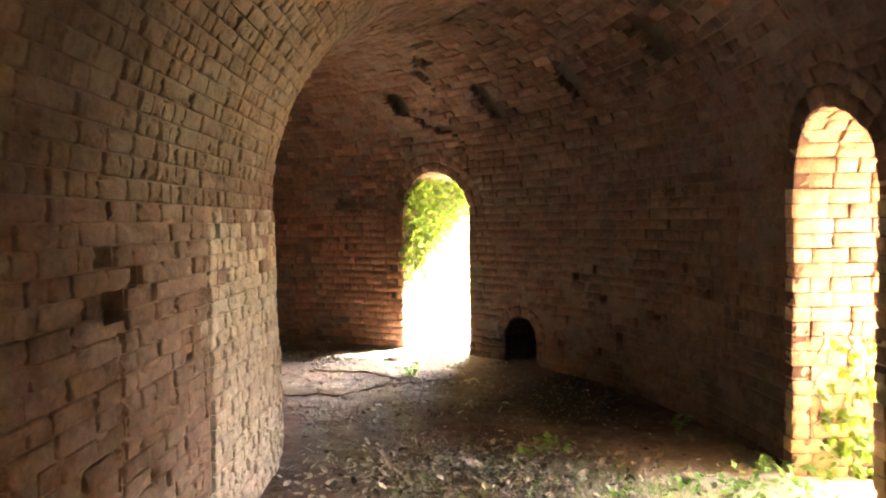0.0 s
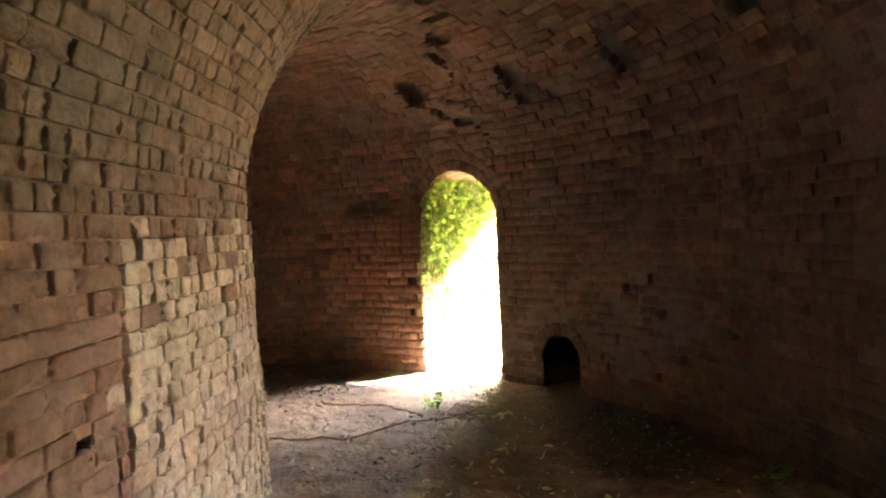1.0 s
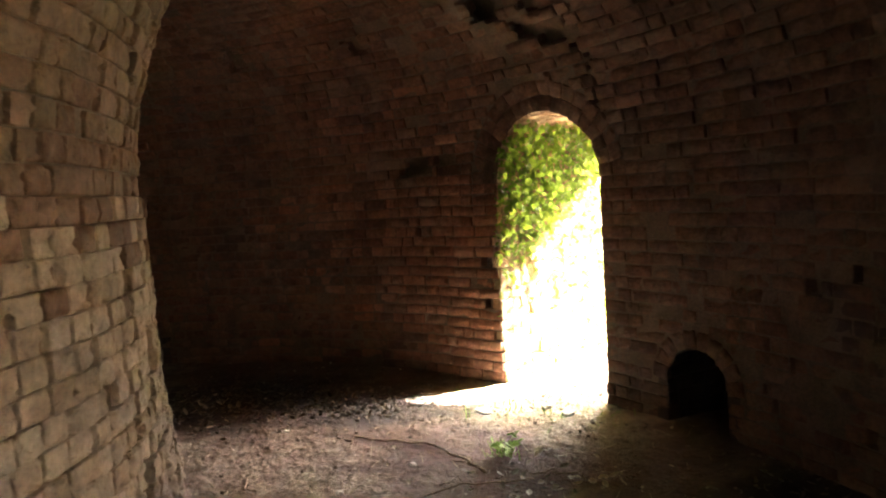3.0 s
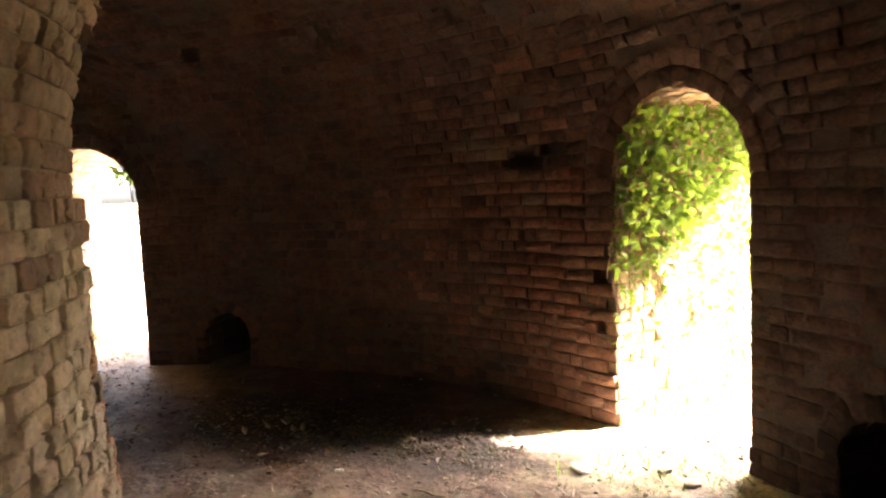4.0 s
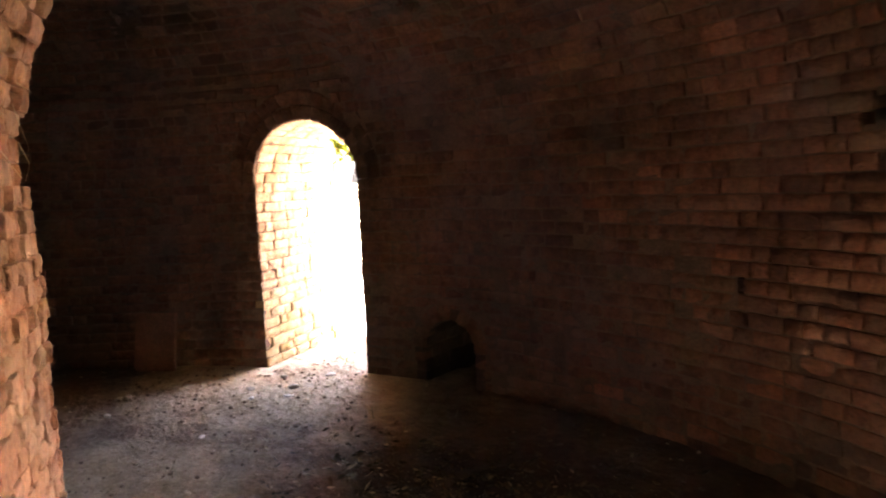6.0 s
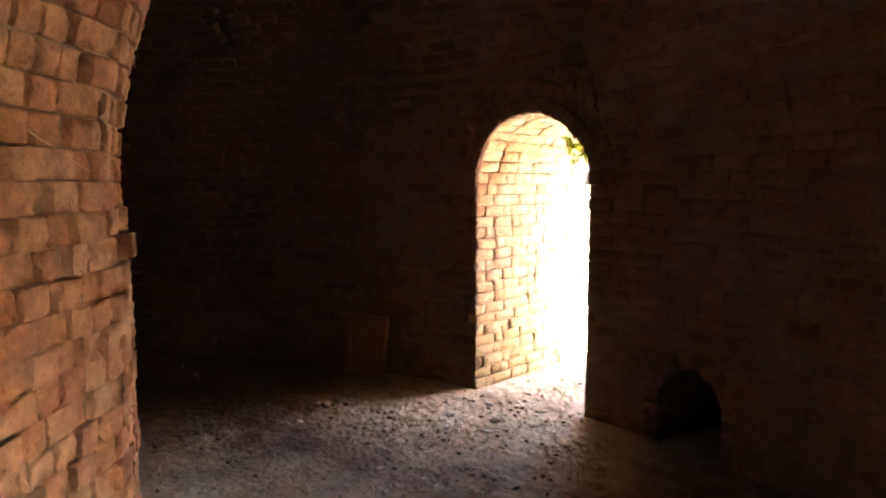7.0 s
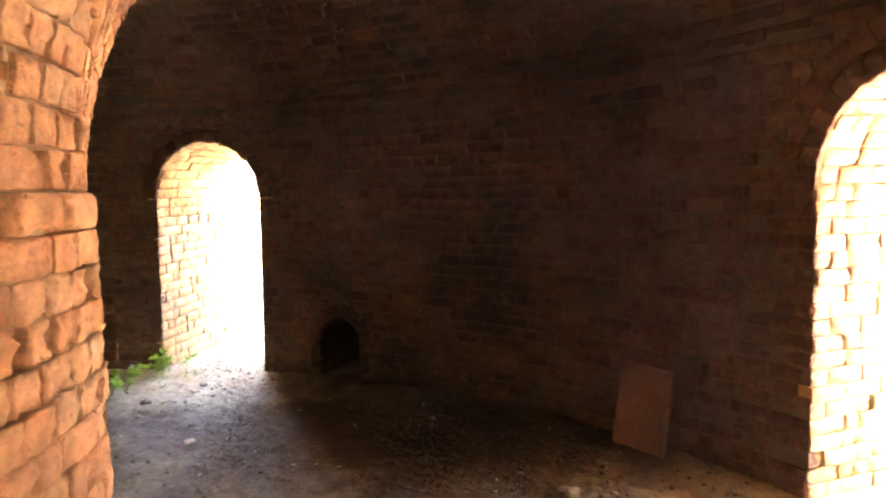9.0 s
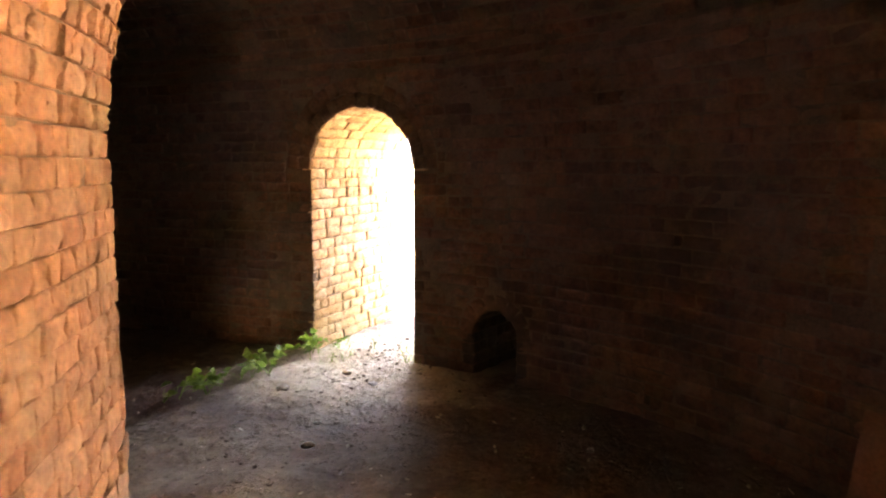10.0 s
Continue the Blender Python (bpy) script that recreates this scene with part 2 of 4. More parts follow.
# ---- brick meshes ----
def eroded_brick(seed, xs, ys, wear=1.0):
    """A brick with a pitted face, uneven worn arrises and bites out of its edges."""
    rnd = random.Random(seed)
    off = Vector((seed * 3.7, seed * 1.3, 0))
    bites = []
    for _ in range(rnd.choice((0, 1, 1, 2))):
        a = rnd.uniform(0, math.tau)
        k = 0.5 / max(abs(math.cos(a)), abs(math.sin(a)))
        bites.append((k * math.cos(a), k * math.sin(a), rnd.uniform(0.16, 0.34), rnd.uniform(0.006, 0.016) * wear))
    nx, ny = len(xs), len(ys)
    verts, faces = [], []
    for j, y0 in enumerate(ys):
        for i, x0 in enumerate(xs):
            x, y = x0, y0
            rim = i in (0, nx - 1) or j in (0, ny - 1)
            if i in (0, nx - 1):
                x *= 1 - 0.075 * wear * max(0.0, noise.noise(Vector((x0 * 3, y0 * 3.2, 4)) + off) + 0.15)
            if j in (0, ny - 1):
                y *= 1 - 0.045 * wear * max(0.0, noise.noise(Vector((x0 * 3.2, y0 * 3, 9)) + off) + 0.1)
            z = 0.0045 * wear * noise.noise(Vector((x0 * 2.6, y0 * 2.6, 1)) + off) + 0.002 * wear * noise.noise(Vector((x0 * 9, y0 * 9, 2)) + off) - (0.0035 if rim else 0.0)
            ex, ey = (abs(x0) / 0.5) ** 6, (abs(y0) / 0.5) ** 6
            x, y = x * (1 - 0.022 * wear * ey), y * (1 - 0.03 * wear * ex)
            z -= 0.0016 * wear * (ex + ey)
            for bx, by, br, bd in bites:
                d = math.hypot(x0 - bx, y0 - by) / br
                if d < 1:
                    z -= bd * (1 - d * d) + 0.002
                    if rim:
                        x, y = x * (1 - 0.12 * (1 - d)), y * (1 - 0.12 * (1 - d))
            verts.append((x, y, z))
    for j in range(ny - 1):
        for i in range(nx - 1):
            a = j * nx + i
            faces.append((a, a + 1, a + nx + 1, a + nx))
    ring = list(range(nx)) + [nx - 1 + nx * j for j in range(1, ny)] + [nx * (ny - 1) + i for i in range(nx - 2, -1, -1)] + [nx * j for j in range(ny - 2, 0, -1)]
    base, m = len(verts), len(ring)
    verts += [(verts[k][0], verts[k][1], -0.09) for k in ring]
    for n in range(m):
        faces.append((ring[(n + 1) % m], ring[n], base + n, base + (n + 1) % m))
    return verts, faces


FINE_X, FINE_Y = (-0.5, -0.47, -0.38, -0.23, -0.08, 0.08, 0.23, 0.38, 0.47, 0.5), (-0.5, -0.46, -0.33, -0.12, 0.12, 0.33, 0.46, 0.5)
EVEN_X, EVEN_Y = (-0.5, -0.46, -0.2, 0.2, 0.46, 0.5), (-0.5, -0.42, 0.0, 0.42, 0.5)
CRISP = 14                         # from here on the finer meshes for bricks that are passed closely
VARIANTS = [eroded_brick(s, EVEN_X, EVEN_Y, 0.8) for s in range(14)] + [eroded_brick(80 + s, FINE_X, FINE_Y, 1.6) for s in range(20)]


def mesh_of(name, verts, faces, material, smooth=False):
    me = bpy.data.meshes.new(name)
    me.from_pydata(verts, [], faces)
    for mat in (material if isinstance(material, (list, tuple)) else [material]):
        me.materials.append(mat)
    if smooth:
        me.polygons.foreach_set("use_smooth", [True] * len(me.polygons))
        if smooth == "arris":
            me.set_sharp_from_angle(angle=radians(48))
    me.update()
    return me


SHARED = {}


def shared_brick(k, material):
    key = (k, material.name)
    if key not in SHARED:
        SHARED[key] = mesh_of("brick", *VARIANTS[k], material, "arris")
    return SHARED[key]


def brick_matrix(p, t, b, n, length, height, rnd, rough=1.0, twist=0.02):
    """Pose and size of one brick: place, ways along, up and out of the face."""
    tilt = Euler((rnd.gauss(0, 0.016) * rough, rnd.gauss(0, twist) * rough, rnd.gauss(0, 0.01) * rough)).to_matrix()
    m = Matrix((t, b, n)).transposed() @ tilt
    flip = -1 if rnd.random() < 0.5 else 1
    m = m @ Matrix.Diagonal((length * flip, height * flip, 1.0))
    m = m.to_4x4()
    m.translation = p + n * (rnd.gauss(0, 0.0045) * rough)
    return m


class Masonry:
    """Collects bricks: some as objects of their own, the rest in one mesh."""

    def __init__(self, parent, material, limit=0, name="brick", smooth="arris"):
        self.smooth = smooth
        self.parent, self.material, self.limit, self.name = parent, material, limit, name
        self.verts, self.faces, self.count, self.made = [], [], 0, 0

    def add(self, m, k, single=False):
        if single and self.made < self.limit:
            ob = new(self.name, shared_brick(k, self.material))
            ob.parent = self.parent
            ob.matrix_basis = m
            self.made += 1
            return
        v, f = VARIANTS[k]
        a = np.array(v) @ np.array(m.to_3x3()).T + np.array(m.translation)
        self.verts.append(a)
        self.faces.append(np.array(f) + self.count)
        self.count += len(v)

    def close(self, name="brickwork"):
        if not self.verts:
            return None
        me = mesh_of(name, np.concatenate(self.verts).tolist(), np.concatenate(self.faces).tolist(), self.material, self.smooth)
        ob = tagged(new(name, me), kind="stuff")
        ob.parent = self.parent
        return ob


def sag(u, z):
    """Courses rise and fall a little along the wall."""
    return 0.012 * noise.noise(Vector((u * 0.9, z * 0.6, 11.0))) + 0.005 * noise.noise(Vector((u * 3.1, z * 2.0, 5.0)))


def course_bricks(run, rnd, long=0.225, short=0.11, headers=0.4, joint=0.008, open_joints=0.25):
    """Lengths of bricks that fill a run, stretchers and headers mixed."""
    a, b = run
    out, u = [], a
    if b - a < 0.045:
        return out
    while u < b - 0.02:
        ln = (short if rnd.random() < headers else long) * rnd.uniform(0.9, 1.08)
        if b - u - ln < 0.05:
            ln = b - u
        out.append((u + ln / 2, max(0.02, ln - joint * (rnd.uniform(0.3, 1.0) if rnd.random() > open_joints else rnd.uniform(1.1, 1.8)))))
        u += ln
    return out


def part(name, verts, faces, material, parent, label="", smooth=False):
    ob = new(name, mesh_of(name, verts, faces, material, smooth))
    ob.parent = parent
    return tagged(ob, label) if label else ob


# ---- setting: ground and floor ----
def plan_r(x, y):
    return math.hypot(x - CX, y - CY) if y > CY else abs(x - CX)


def floor_z(x, y):
    r = plan_r(x, y)
    z = 0.03 * noise.noise(Vector((x * 0.7, y * 0.7, 3))) + 0.012 * noise.noise(Vector((x * 3, y * 3, 7))) + 0.009 * noise.noise(Vector((x * 9, y * 9, 1))) + 0.011 * max(0.0, noise.noise(Vector((x * 15, y * 15, 5))) - 0.05)
    z += 0.05 * max(0.0, (r - R_OUT) + 0.25) if r < R_OUT else 0.0125 - 0.03 * (r - R_OUT)
    return z - 0.012


def build_floor():
    step, verts, faces, index = 0.036, [], [], {}
    x0, x1, y0, y1 = CX - 6.9, CX + 6.9, -5.2, CY + 6.9
    nx, ny = int((x1 - x0) / step), int((y1 - y0) / step)

    def vert(i, j):
        if (i, j) not in index:
            x, y = x0 + i * step, y0 + j * step
            index[i, j] = len(verts)
            verts.append((x, y, floor_z(x, y)))
        return index[i, j]

    for j in range(ny):
        for i in range(nx):
            r = plan_r(x0 + (i + 0.5) * step, y0 + (j + 0.5) * step)
            if R_IN - 0.15 < r < R_OUT + THICK + 0.15:
                faces.append((vert(i, j), vert(i + 1, j), vert(i + 1, j + 1), vert(i, j + 1)))
    me = mesh_of("floor", verts, faces, EARTH, True)
    dust_light = me.attributes.new("dust_light", "FLOAT", "POINT")
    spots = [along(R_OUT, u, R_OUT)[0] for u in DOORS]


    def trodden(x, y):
        """Pale heaps at doorways and a track mid-gallery: dusty soil plus painted daylight."""
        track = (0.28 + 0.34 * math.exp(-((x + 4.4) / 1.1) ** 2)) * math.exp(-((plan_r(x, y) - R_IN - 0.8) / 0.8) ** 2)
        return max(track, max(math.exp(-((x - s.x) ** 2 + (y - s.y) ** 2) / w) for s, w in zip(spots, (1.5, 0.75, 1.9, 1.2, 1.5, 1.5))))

    litter_shade = me.attributes.new("litter_shade", "FLOAT", "POINT")
    # places where shade by the wall is painted into the littered soil
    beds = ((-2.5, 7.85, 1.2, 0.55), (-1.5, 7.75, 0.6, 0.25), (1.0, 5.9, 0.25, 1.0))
    litter_shade.data.foreach_set("value", [max(math.exp(-(x - a) ** 2 / p - (y - c) ** 2 / q) for a, c, p, q in beds) for x, y, z in verts])
    dust_light.data.foreach_set("value", [trodden(x, y) for x, y, z in verts])
    return tagged(new("floor", me), "trodden brown earth floor of the gallery", "floor", kind="structure")


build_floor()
GROUND_R = 600.0
gv = [(CX, CY, -0.09)] + [(CX + GROUND_R * math.cos(a * math.tau / 48), CY + GROUND_R * math.sin(a * math.tau / 48), -0.09) for a in range(48)]
tagged(new("ground", mesh_of("ground", gv, [(0, 1 + a, 1 + (a + 1) % 48) for a in range(48)], GRASS_GROUND)), "sunlit dry grass ground round the building", "ground", kind="structure")


# unseen pale strip, added outside to bounce sunlight onto the core
pp, pt, po = along(R_OUT + THICK + 0.1, DOORS[2] * (R_OUT + THICK + 0.1) / R_OUT, R_OUT + THICK + 0.1)
pv = []
for k in range(13):
    for s in (-1, 1):
        q = pp + po * (k * 0.7) + pt * (s * (1.5 + 0.25 * k + 0.2 * math.sin(k * 1.7 + s)))
        pv.append((q.x, q.y, -0.075))
tagged(new("path", mesh_of("path", pv, [(2 * k, 2 * k + 1, 2 * k + 3, 2 * k + 2) for k in range(12)], BOUNCE_GROUND)), "unseen pale sandy strip added outside a doorway to bounce sunlight in", "path", kind="structure")


# ---- setting: wall backs, vault ----
def strip_faces(verts, faces, run, r_of, z0, z1, r0, out, place=along):
    """Quads along a run between two heights."""
    a, b = run
    n = max(1, int((b - a) / 0.15))
    base = len(verts)
    for k in range(n + 1):
        u = a + (b - a) * k / n
        for z in (z0, z1):
            p, t, o = place(r_of(z) + out, u, r0)
            verts.append((p.x, p.y, z))
    for k in range(n):
        q = base + 2 * k
        faces.append((q, q + 2, q + 3, q + 1))


U_END_OUT, U_END_IN = math.pi * R_OUT + STRAIGHT, math.pi * R_IN + STRAIGHT
JOINT_DEPTH = 0.02

# missing bricks of the outer wall: stretch along it, stretch of height
HOLES_OUT = [(arc_u(58.5), arc_u(60.9), 0.58, 0.66), (arc_u(58.5), arc_u(60.0), 0.74, 0.82), (arc_u(58.5), arc_u(61.1), 0.92, 1.0), (arc_u(58.5), arc_u(59.9), 0.32, 0.4), (arc_u(58.5), arc_u(59.8), 1.08, 1.15),
             (arc_u(30.5), arc_u(31.6), 0.9, 1.0), (arc_u(18), arc_u(19.2), 0.62, 0.72), (arc_u(14), arc_u(14.9), 1.1, 1.2), (arc_u(120.9), arc_u(122.2), 0.5, 0.58),
             (arc_u(149), arc_u(150), 0.1, 0.18), (arc_u(24), arc_u(25), 0.4, 0.5)]
pick = random.Random(64)
for lo, hi, n in ((4, 36, 16), (62, 96, 5), (124, 158, 6), (-60, -12, 4)):
    for _ in range(n):
        c = pick.randrange(4, 20)
        a, w = arc_u(pick.uniform(lo, hi)), pick.uniform(0.02, 0.07)
        HOLES_OUT.append((a, a + w, -0.1 + c * COURSE, -0.1 + (c + 1) * COURSE))


def wall_cuts(z):
    return [(a, c) for a, c, z0, z1 in HOLES_OUT if z0 < z < z1]


def build_outer_wall():
    rnd = random.Random(5)
    verts, faces = [], []
    zs = np.arange(-0.15, SPRING + 0.021, 0.0302)
    for z0, z1 in zip(zs[:-1], zs[1:]):
        for run in free_runs(-STRAIGHT, U_END_OUT, blocked((z0 + z1) / 2, 0.55) + wall_cuts((z0 + z1) / 2)):
            strip_faces(verts, faces, run, lambda z: R_OUT, z0, z1, R_OUT, JOINT_DEPTH)
        for run in free_runs(-STRAIGHT, U_END_OUT, blocked((z0 + z1) / 2, 0.8)):
            strip_faces(verts, faces, run, lambda z: R_OUT, z0, z1, R_OUT, 0.11)
    wall = tagged(new("wall_outer", mesh_of("wall_outer", verts, faces, MORTAR)), "weathered brown brick outer wall of the gallery", "wall", kind="structure")
    mas, red = Masonry(wall, BRICK, 300), Masonry(wall, BRICK_GLOW, 200)
    n = round((SPRING + 0.1) / COURSE)
    for c in range(n):
        z = -0.1 + (c + 0.5) * COURSE + 0.0
        gap = rnd.uniform(0.003, 0.012)
        for run in free_runs(-STRAIGHT, U_END_OUT, blocked(z) + wall_cuts(z)):
            for u, ln in course_bricks(run, rnd, joint=0.005):
                p, t, o = along(R_OUT, u, R_OUT)
                p.z = z + sag(u, z)
                single = arc_u(62) < u < arc_u(84) and 0.1 < z < 1.6
                filled = 0.5 + 1.6 * noise.noise(Vector((u * 0.55, z * 0.9, 2.0))) + 0.6 * (u > arc_u(78)) + 0.4 * (arc_u(36) < u < arc_u(44)) - 0.6 * (arc_u(58) < u < arc_u(72))
                sunk = 0.0145 * min(1.0, max(0.0, filled)) + abs(rnd.gauss(0, 0.006)) * (u < arc_u(36))
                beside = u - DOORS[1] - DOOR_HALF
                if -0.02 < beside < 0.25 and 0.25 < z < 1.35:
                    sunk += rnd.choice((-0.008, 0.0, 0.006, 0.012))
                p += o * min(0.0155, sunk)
                # these bricks carry the painted sun glow, fewer away from the doorway
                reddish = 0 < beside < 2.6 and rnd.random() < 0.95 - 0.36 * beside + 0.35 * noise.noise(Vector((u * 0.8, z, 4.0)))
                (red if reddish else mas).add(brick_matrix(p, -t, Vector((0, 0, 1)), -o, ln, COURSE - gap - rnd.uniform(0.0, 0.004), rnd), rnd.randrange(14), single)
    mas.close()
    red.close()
    return wall


# broken places of the core: stretch along it, stretch of height
def core_u(theta):
    return radians(theta) * R_IN


HOLES_CORE = [(-1.92, -1.8, 1.36, 1.45), (-1.71, -1.62, 1.27, 1.37), (-1.93, -1.73, 1.18, 1.28), (-1.2, -1.12, 0.9, 0.98),
              (core_u(89.0), core_u(92.4), 1.51, 1.6), (core_u(90.4), core_u(93.2), 1.435, 1.51), (core_u(87.6), core_u(88.9), 1.365, 1.435), (core_u(82.4), core_u(83.4), 1.435, 1.51), (core_u(76.8), core_u(78.0), 1.365, 1.435), (core_u(90.6), core_u(92.4), 1.29, 1.365),
              (core_u(86.8), core_u(88.2), 1.22, 1.29), (core_u(91.4), core_u(92.4), 1.08, 1.15), (core_u(116), core_u(117), 1.15, 1.22),
              (core_u(44.5), core_u(46.5), 1.36, 1.435), (core_u(46), core_u(48), 1.22, 1.29), (core_u(46.2), core_u(47.6), 0.9, 1.0), (core_u(98.5), core_u(100), 0.95, 1.02), (core_u(14), core_u(15.8), 1.0, 1.07), (core_u(20), core_u(21.6), 1.29, 1.36), (core_u(5), core_u(6.2), 0.6, 0.66), (core_u(27), core_u(28.6), 0.86, 0.93)]


ARM_END = -0.93                    # where the straight arm meets the rounded head of the core


def th_edge(u):
    return noise.noise(Vector((u * 4.0, 0.0, 17.0)))


def proud(theta, z, rnd):
    """How far single bricks stand out of the broken stretch of the core."""
    if not 56 < theta < 103:
        return 0.0
    out = abs(rnd.gauss(0, 0.006)) * (1.0 if theta < 94 else 0.5)
    if z > 1.0 and theta < 92:
        out += rnd.choice((0.0, 0.0, 0.005, 0.012)) * min(1.0, (z - 1.0) / 0.25)
    if broken(theta, z):
        out -= rnd.uniform(0.022, 0.05)
    return out


def broken(theta, z):
    """The stretch of the core whose outer bricks have split away."""
    edge = 92.2 + 1.8 * math.sin(z * 21) + 0.8 * math.sin(z * 53)
    return 1.26 + 0.012 * (92 - theta) < z < 1.84 and edge - 9 - 3 * math.sin(z * 13) < theta < edge


def core_cuts(z):
    cuts = [(a, c) for a, c, z0, z1 in HOLES_CORE if z0 < z < z1]
    if z < 1.16:
        mid = -1.775 + 0.022 * math.sin(z * 17)
        cuts.append((mid - 0.015, mid + 0.015))
    return cuts


def build_core():
    rnd = random.Random(9)
    verts, faces = [], []
    strip_faces(verts, faces, (-STRAIGHT, ARM_END), lambda z: R_IN, -0.15, SPRING_IN + 0.1, R_IN, -0.11, along_core)
    strip_faces(verts, faces, (ARM_END, U_END_IN), lambda z: R_IN, -0.15, SPRING_IN + 0.1, R_IN, -0.12, along_core)
    n = 23
    for c in range(2 * n):
        z0, z1 = CORE_BASE + c * CORE_COURSE / 2, CORE_BASE + (c + 1) * CORE_COURSE / 2
        zm = (z0 + z1) / 2
        gone = [(core_u(d), core_u(d + 0.5)) for d in np.arange(76, 97, 0.5) if any(broken(d + a, zm + c) for a in (-1.5, 0.25, 2.0) for c in (-0.045, 0.0, 0.045))]
        for run in free_runs(-STRAIGHT, U_END_IN, core_cuts(zm) + gone):
            strip_faces(verts, faces, run, lambda z: R_IN, z0, z1, R_IN, -0.018, along_core)
    core = tagged(new("wall_core", mesh_of("wall_core", verts, faces, MORTAR_CORE)), "rounded pale brown brick core with worn broken bricks", "wall", kind="structure")
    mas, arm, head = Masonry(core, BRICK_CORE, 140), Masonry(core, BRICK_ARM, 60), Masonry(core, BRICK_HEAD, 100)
    for c in range(n):
        z = CORE_BASE + (c + 0.5) * CORE_COURSE
        for run in free_runs(-STRAIGHT, ARM_END, core_cuts(z)):
            for u, ln in course_bricks(run, rnd, long=0.215, short=0.11, headers=0.3, joint=0.008, open_joints=0.2):
                p, t, o = along_core(R_IN, u)
                p.z = z + sag(u, z) * 0.6
                p -= o * 0.009 * min(1.0, max(0.0, 0.55 + 1.5 * noise.noise(Vector((u * 0.9, z * 1.3, 6.0)))))
                (head if rnd.random() < 0.05 * max(0.0, 1 - (ARM_END - u) / 0.4) else arm).add(brick_matrix(p, t, Vector((0, 0, 1)), o, ln, CORE_COURSE - rnd.uniform(0.001, 0.0045), rnd, 0.9, 0.03), CRISP + rnd.randrange(20), u > -2.4)
        smooth_end = core_u(105) + rnd.uniform(-0.05, 0.05)
        laid = []
        for run in free_runs(ARM_END, smooth_end, core_cuts(z)):
            laid += course_bricks(run, rnd, long=0.17, short=0.1, headers=0.92, joint=0.0095, open_joints=0.5)
        for run in free_runs(smooth_end, U_END_IN, core_cuts(z)):
            laid += course_bricks(run, rnd, long=0.17, short=0.1, headers=0.8, joint=0.005, open_joints=0.1)
        for u, ln in laid:
            if rnd.random() < 0.005:
                continue
            p, t, o = along_core(R_IN, u)
            p.z = z + sag(u, z) * 0.6
            single = -0.2 < u < 1.5 and z > 0.3
            th = math.degrees(u / R_IN)
            ln *= 1 - core_dent(th) / R_IN
            if c == n - 1 and th_edge(u) < -0.05:
                p -= o * 0.012
            rugged = (0.35 + 0.65 * (z > 1.08)) if 58 < th < 99 else (0.12 if th > 99 else 0.5)
            if 10 < th < 60 and z < 1.0:
                p += o * (0.045 * min(1.0, (th - 10) / 14, (60 - th) / 6) * min(1.0, (1.0 - z) / 0.45) + rnd.uniform(-0.003, 0.004))
            p += o * (proud(th, z, rnd) if 56 < th < 103 else abs(rnd.gauss(0, 0.012)) * rugged)
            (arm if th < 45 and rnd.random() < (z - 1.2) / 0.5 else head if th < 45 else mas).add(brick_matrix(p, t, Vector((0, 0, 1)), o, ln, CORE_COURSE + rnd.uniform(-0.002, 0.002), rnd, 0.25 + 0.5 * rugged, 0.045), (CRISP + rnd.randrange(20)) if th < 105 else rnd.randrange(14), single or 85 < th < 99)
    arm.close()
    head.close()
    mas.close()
    return core


# broken places of the vault: angle round the plan, half width, angle up the vault, half height (degrees)
HOLES_VAULT = [(55.0, 1.9, 48.5, 6.5), (40.4, 1.5, 43.5, 9.0), (25.9, 1.6, 44.0, 7.5), (10.7, 1.8, 45.0, 8.0), (49.8, 1.4, 33.3, 2.0),
               (70.4, 1.2, 44.7, 4.0), (85.0, 1.1, 46.0, 4.0), (100.5, 1.2, 45.0, 4.5), (131.0, 1.2, 45.0, 4.5), (146.0, 1.3, 45.0, 5.0), (160.0, 1.2, 46.0, 4.0),
               (47.4, 1.3, 61.0, 3.2), (45.0, 1.8, 69.0, 3.5), (40.6, 2.6, 79.0, 2.8), (37.2, 2.2, 90.5, 2.4), (52.2, 0.9, 38.0, 3.0), (50.5, 0.9, 44.0, 2.0),
               (67.4, 1.9, 3.2, 1.9), (65.0, 1.2, 4.6, 1.6), (63.4, 0.8, 6.4, 1.5), (69.6, 0.7, 2.6, 1.2), (91.2, 2.2, 178.3, 1.5), (93.2, 1.5, 175.3, 2.2), (94.6, 1.2, 172.4, 1.3), (84.6, 0.9, 173.5, 1.4), (79.0, 0.8, 176.0, 1.3)]


STEP_AT = 109.6                    # where the vault steps back, in degrees round the plan


def vault_cuts(f, r0, z, ring):
    def shift(x):
        return x * r0 / R_OUT if 0 < x < math.pi * R_OUT else (x if x <= 0 else math.pi * r0 + x - math.pi * R_OUT)

    cuts = [(shift(a), shift(c)) for a, c in blocked(z, ring)] if f < math.pi / 2 else []
    d = math.degrees(f)
    for th, dt, ph, dp in HOLES_VAULT:
        if abs(d - ph) < dp:
            w = dt * math.sqrt(1 - ((d - ph) / dp) ** 4)
            off = 0.5 * math.sin(d * 3.1 + th)
            cuts.append((radians(th + off - w) * r0, radians(th + off + w) * r0))
    if 14 < d < 112:
        th = STEP_AT + 0.15 * math.sin(d * 1.3)
        cuts.append((radians(th - 0.2) * r0, radians(th) * r0))
    if 13 < d < 66:
        th = 47.6 + 0.5 * math.sin(d * 0.9) + 0.3 * math.sin(d * 2.3)
        w = 0.22 + 0.2 * math.sin(d * 1.7)
        cuts.append((radians(th - w) * r0, radians(th + w) * r0))
    return cuts



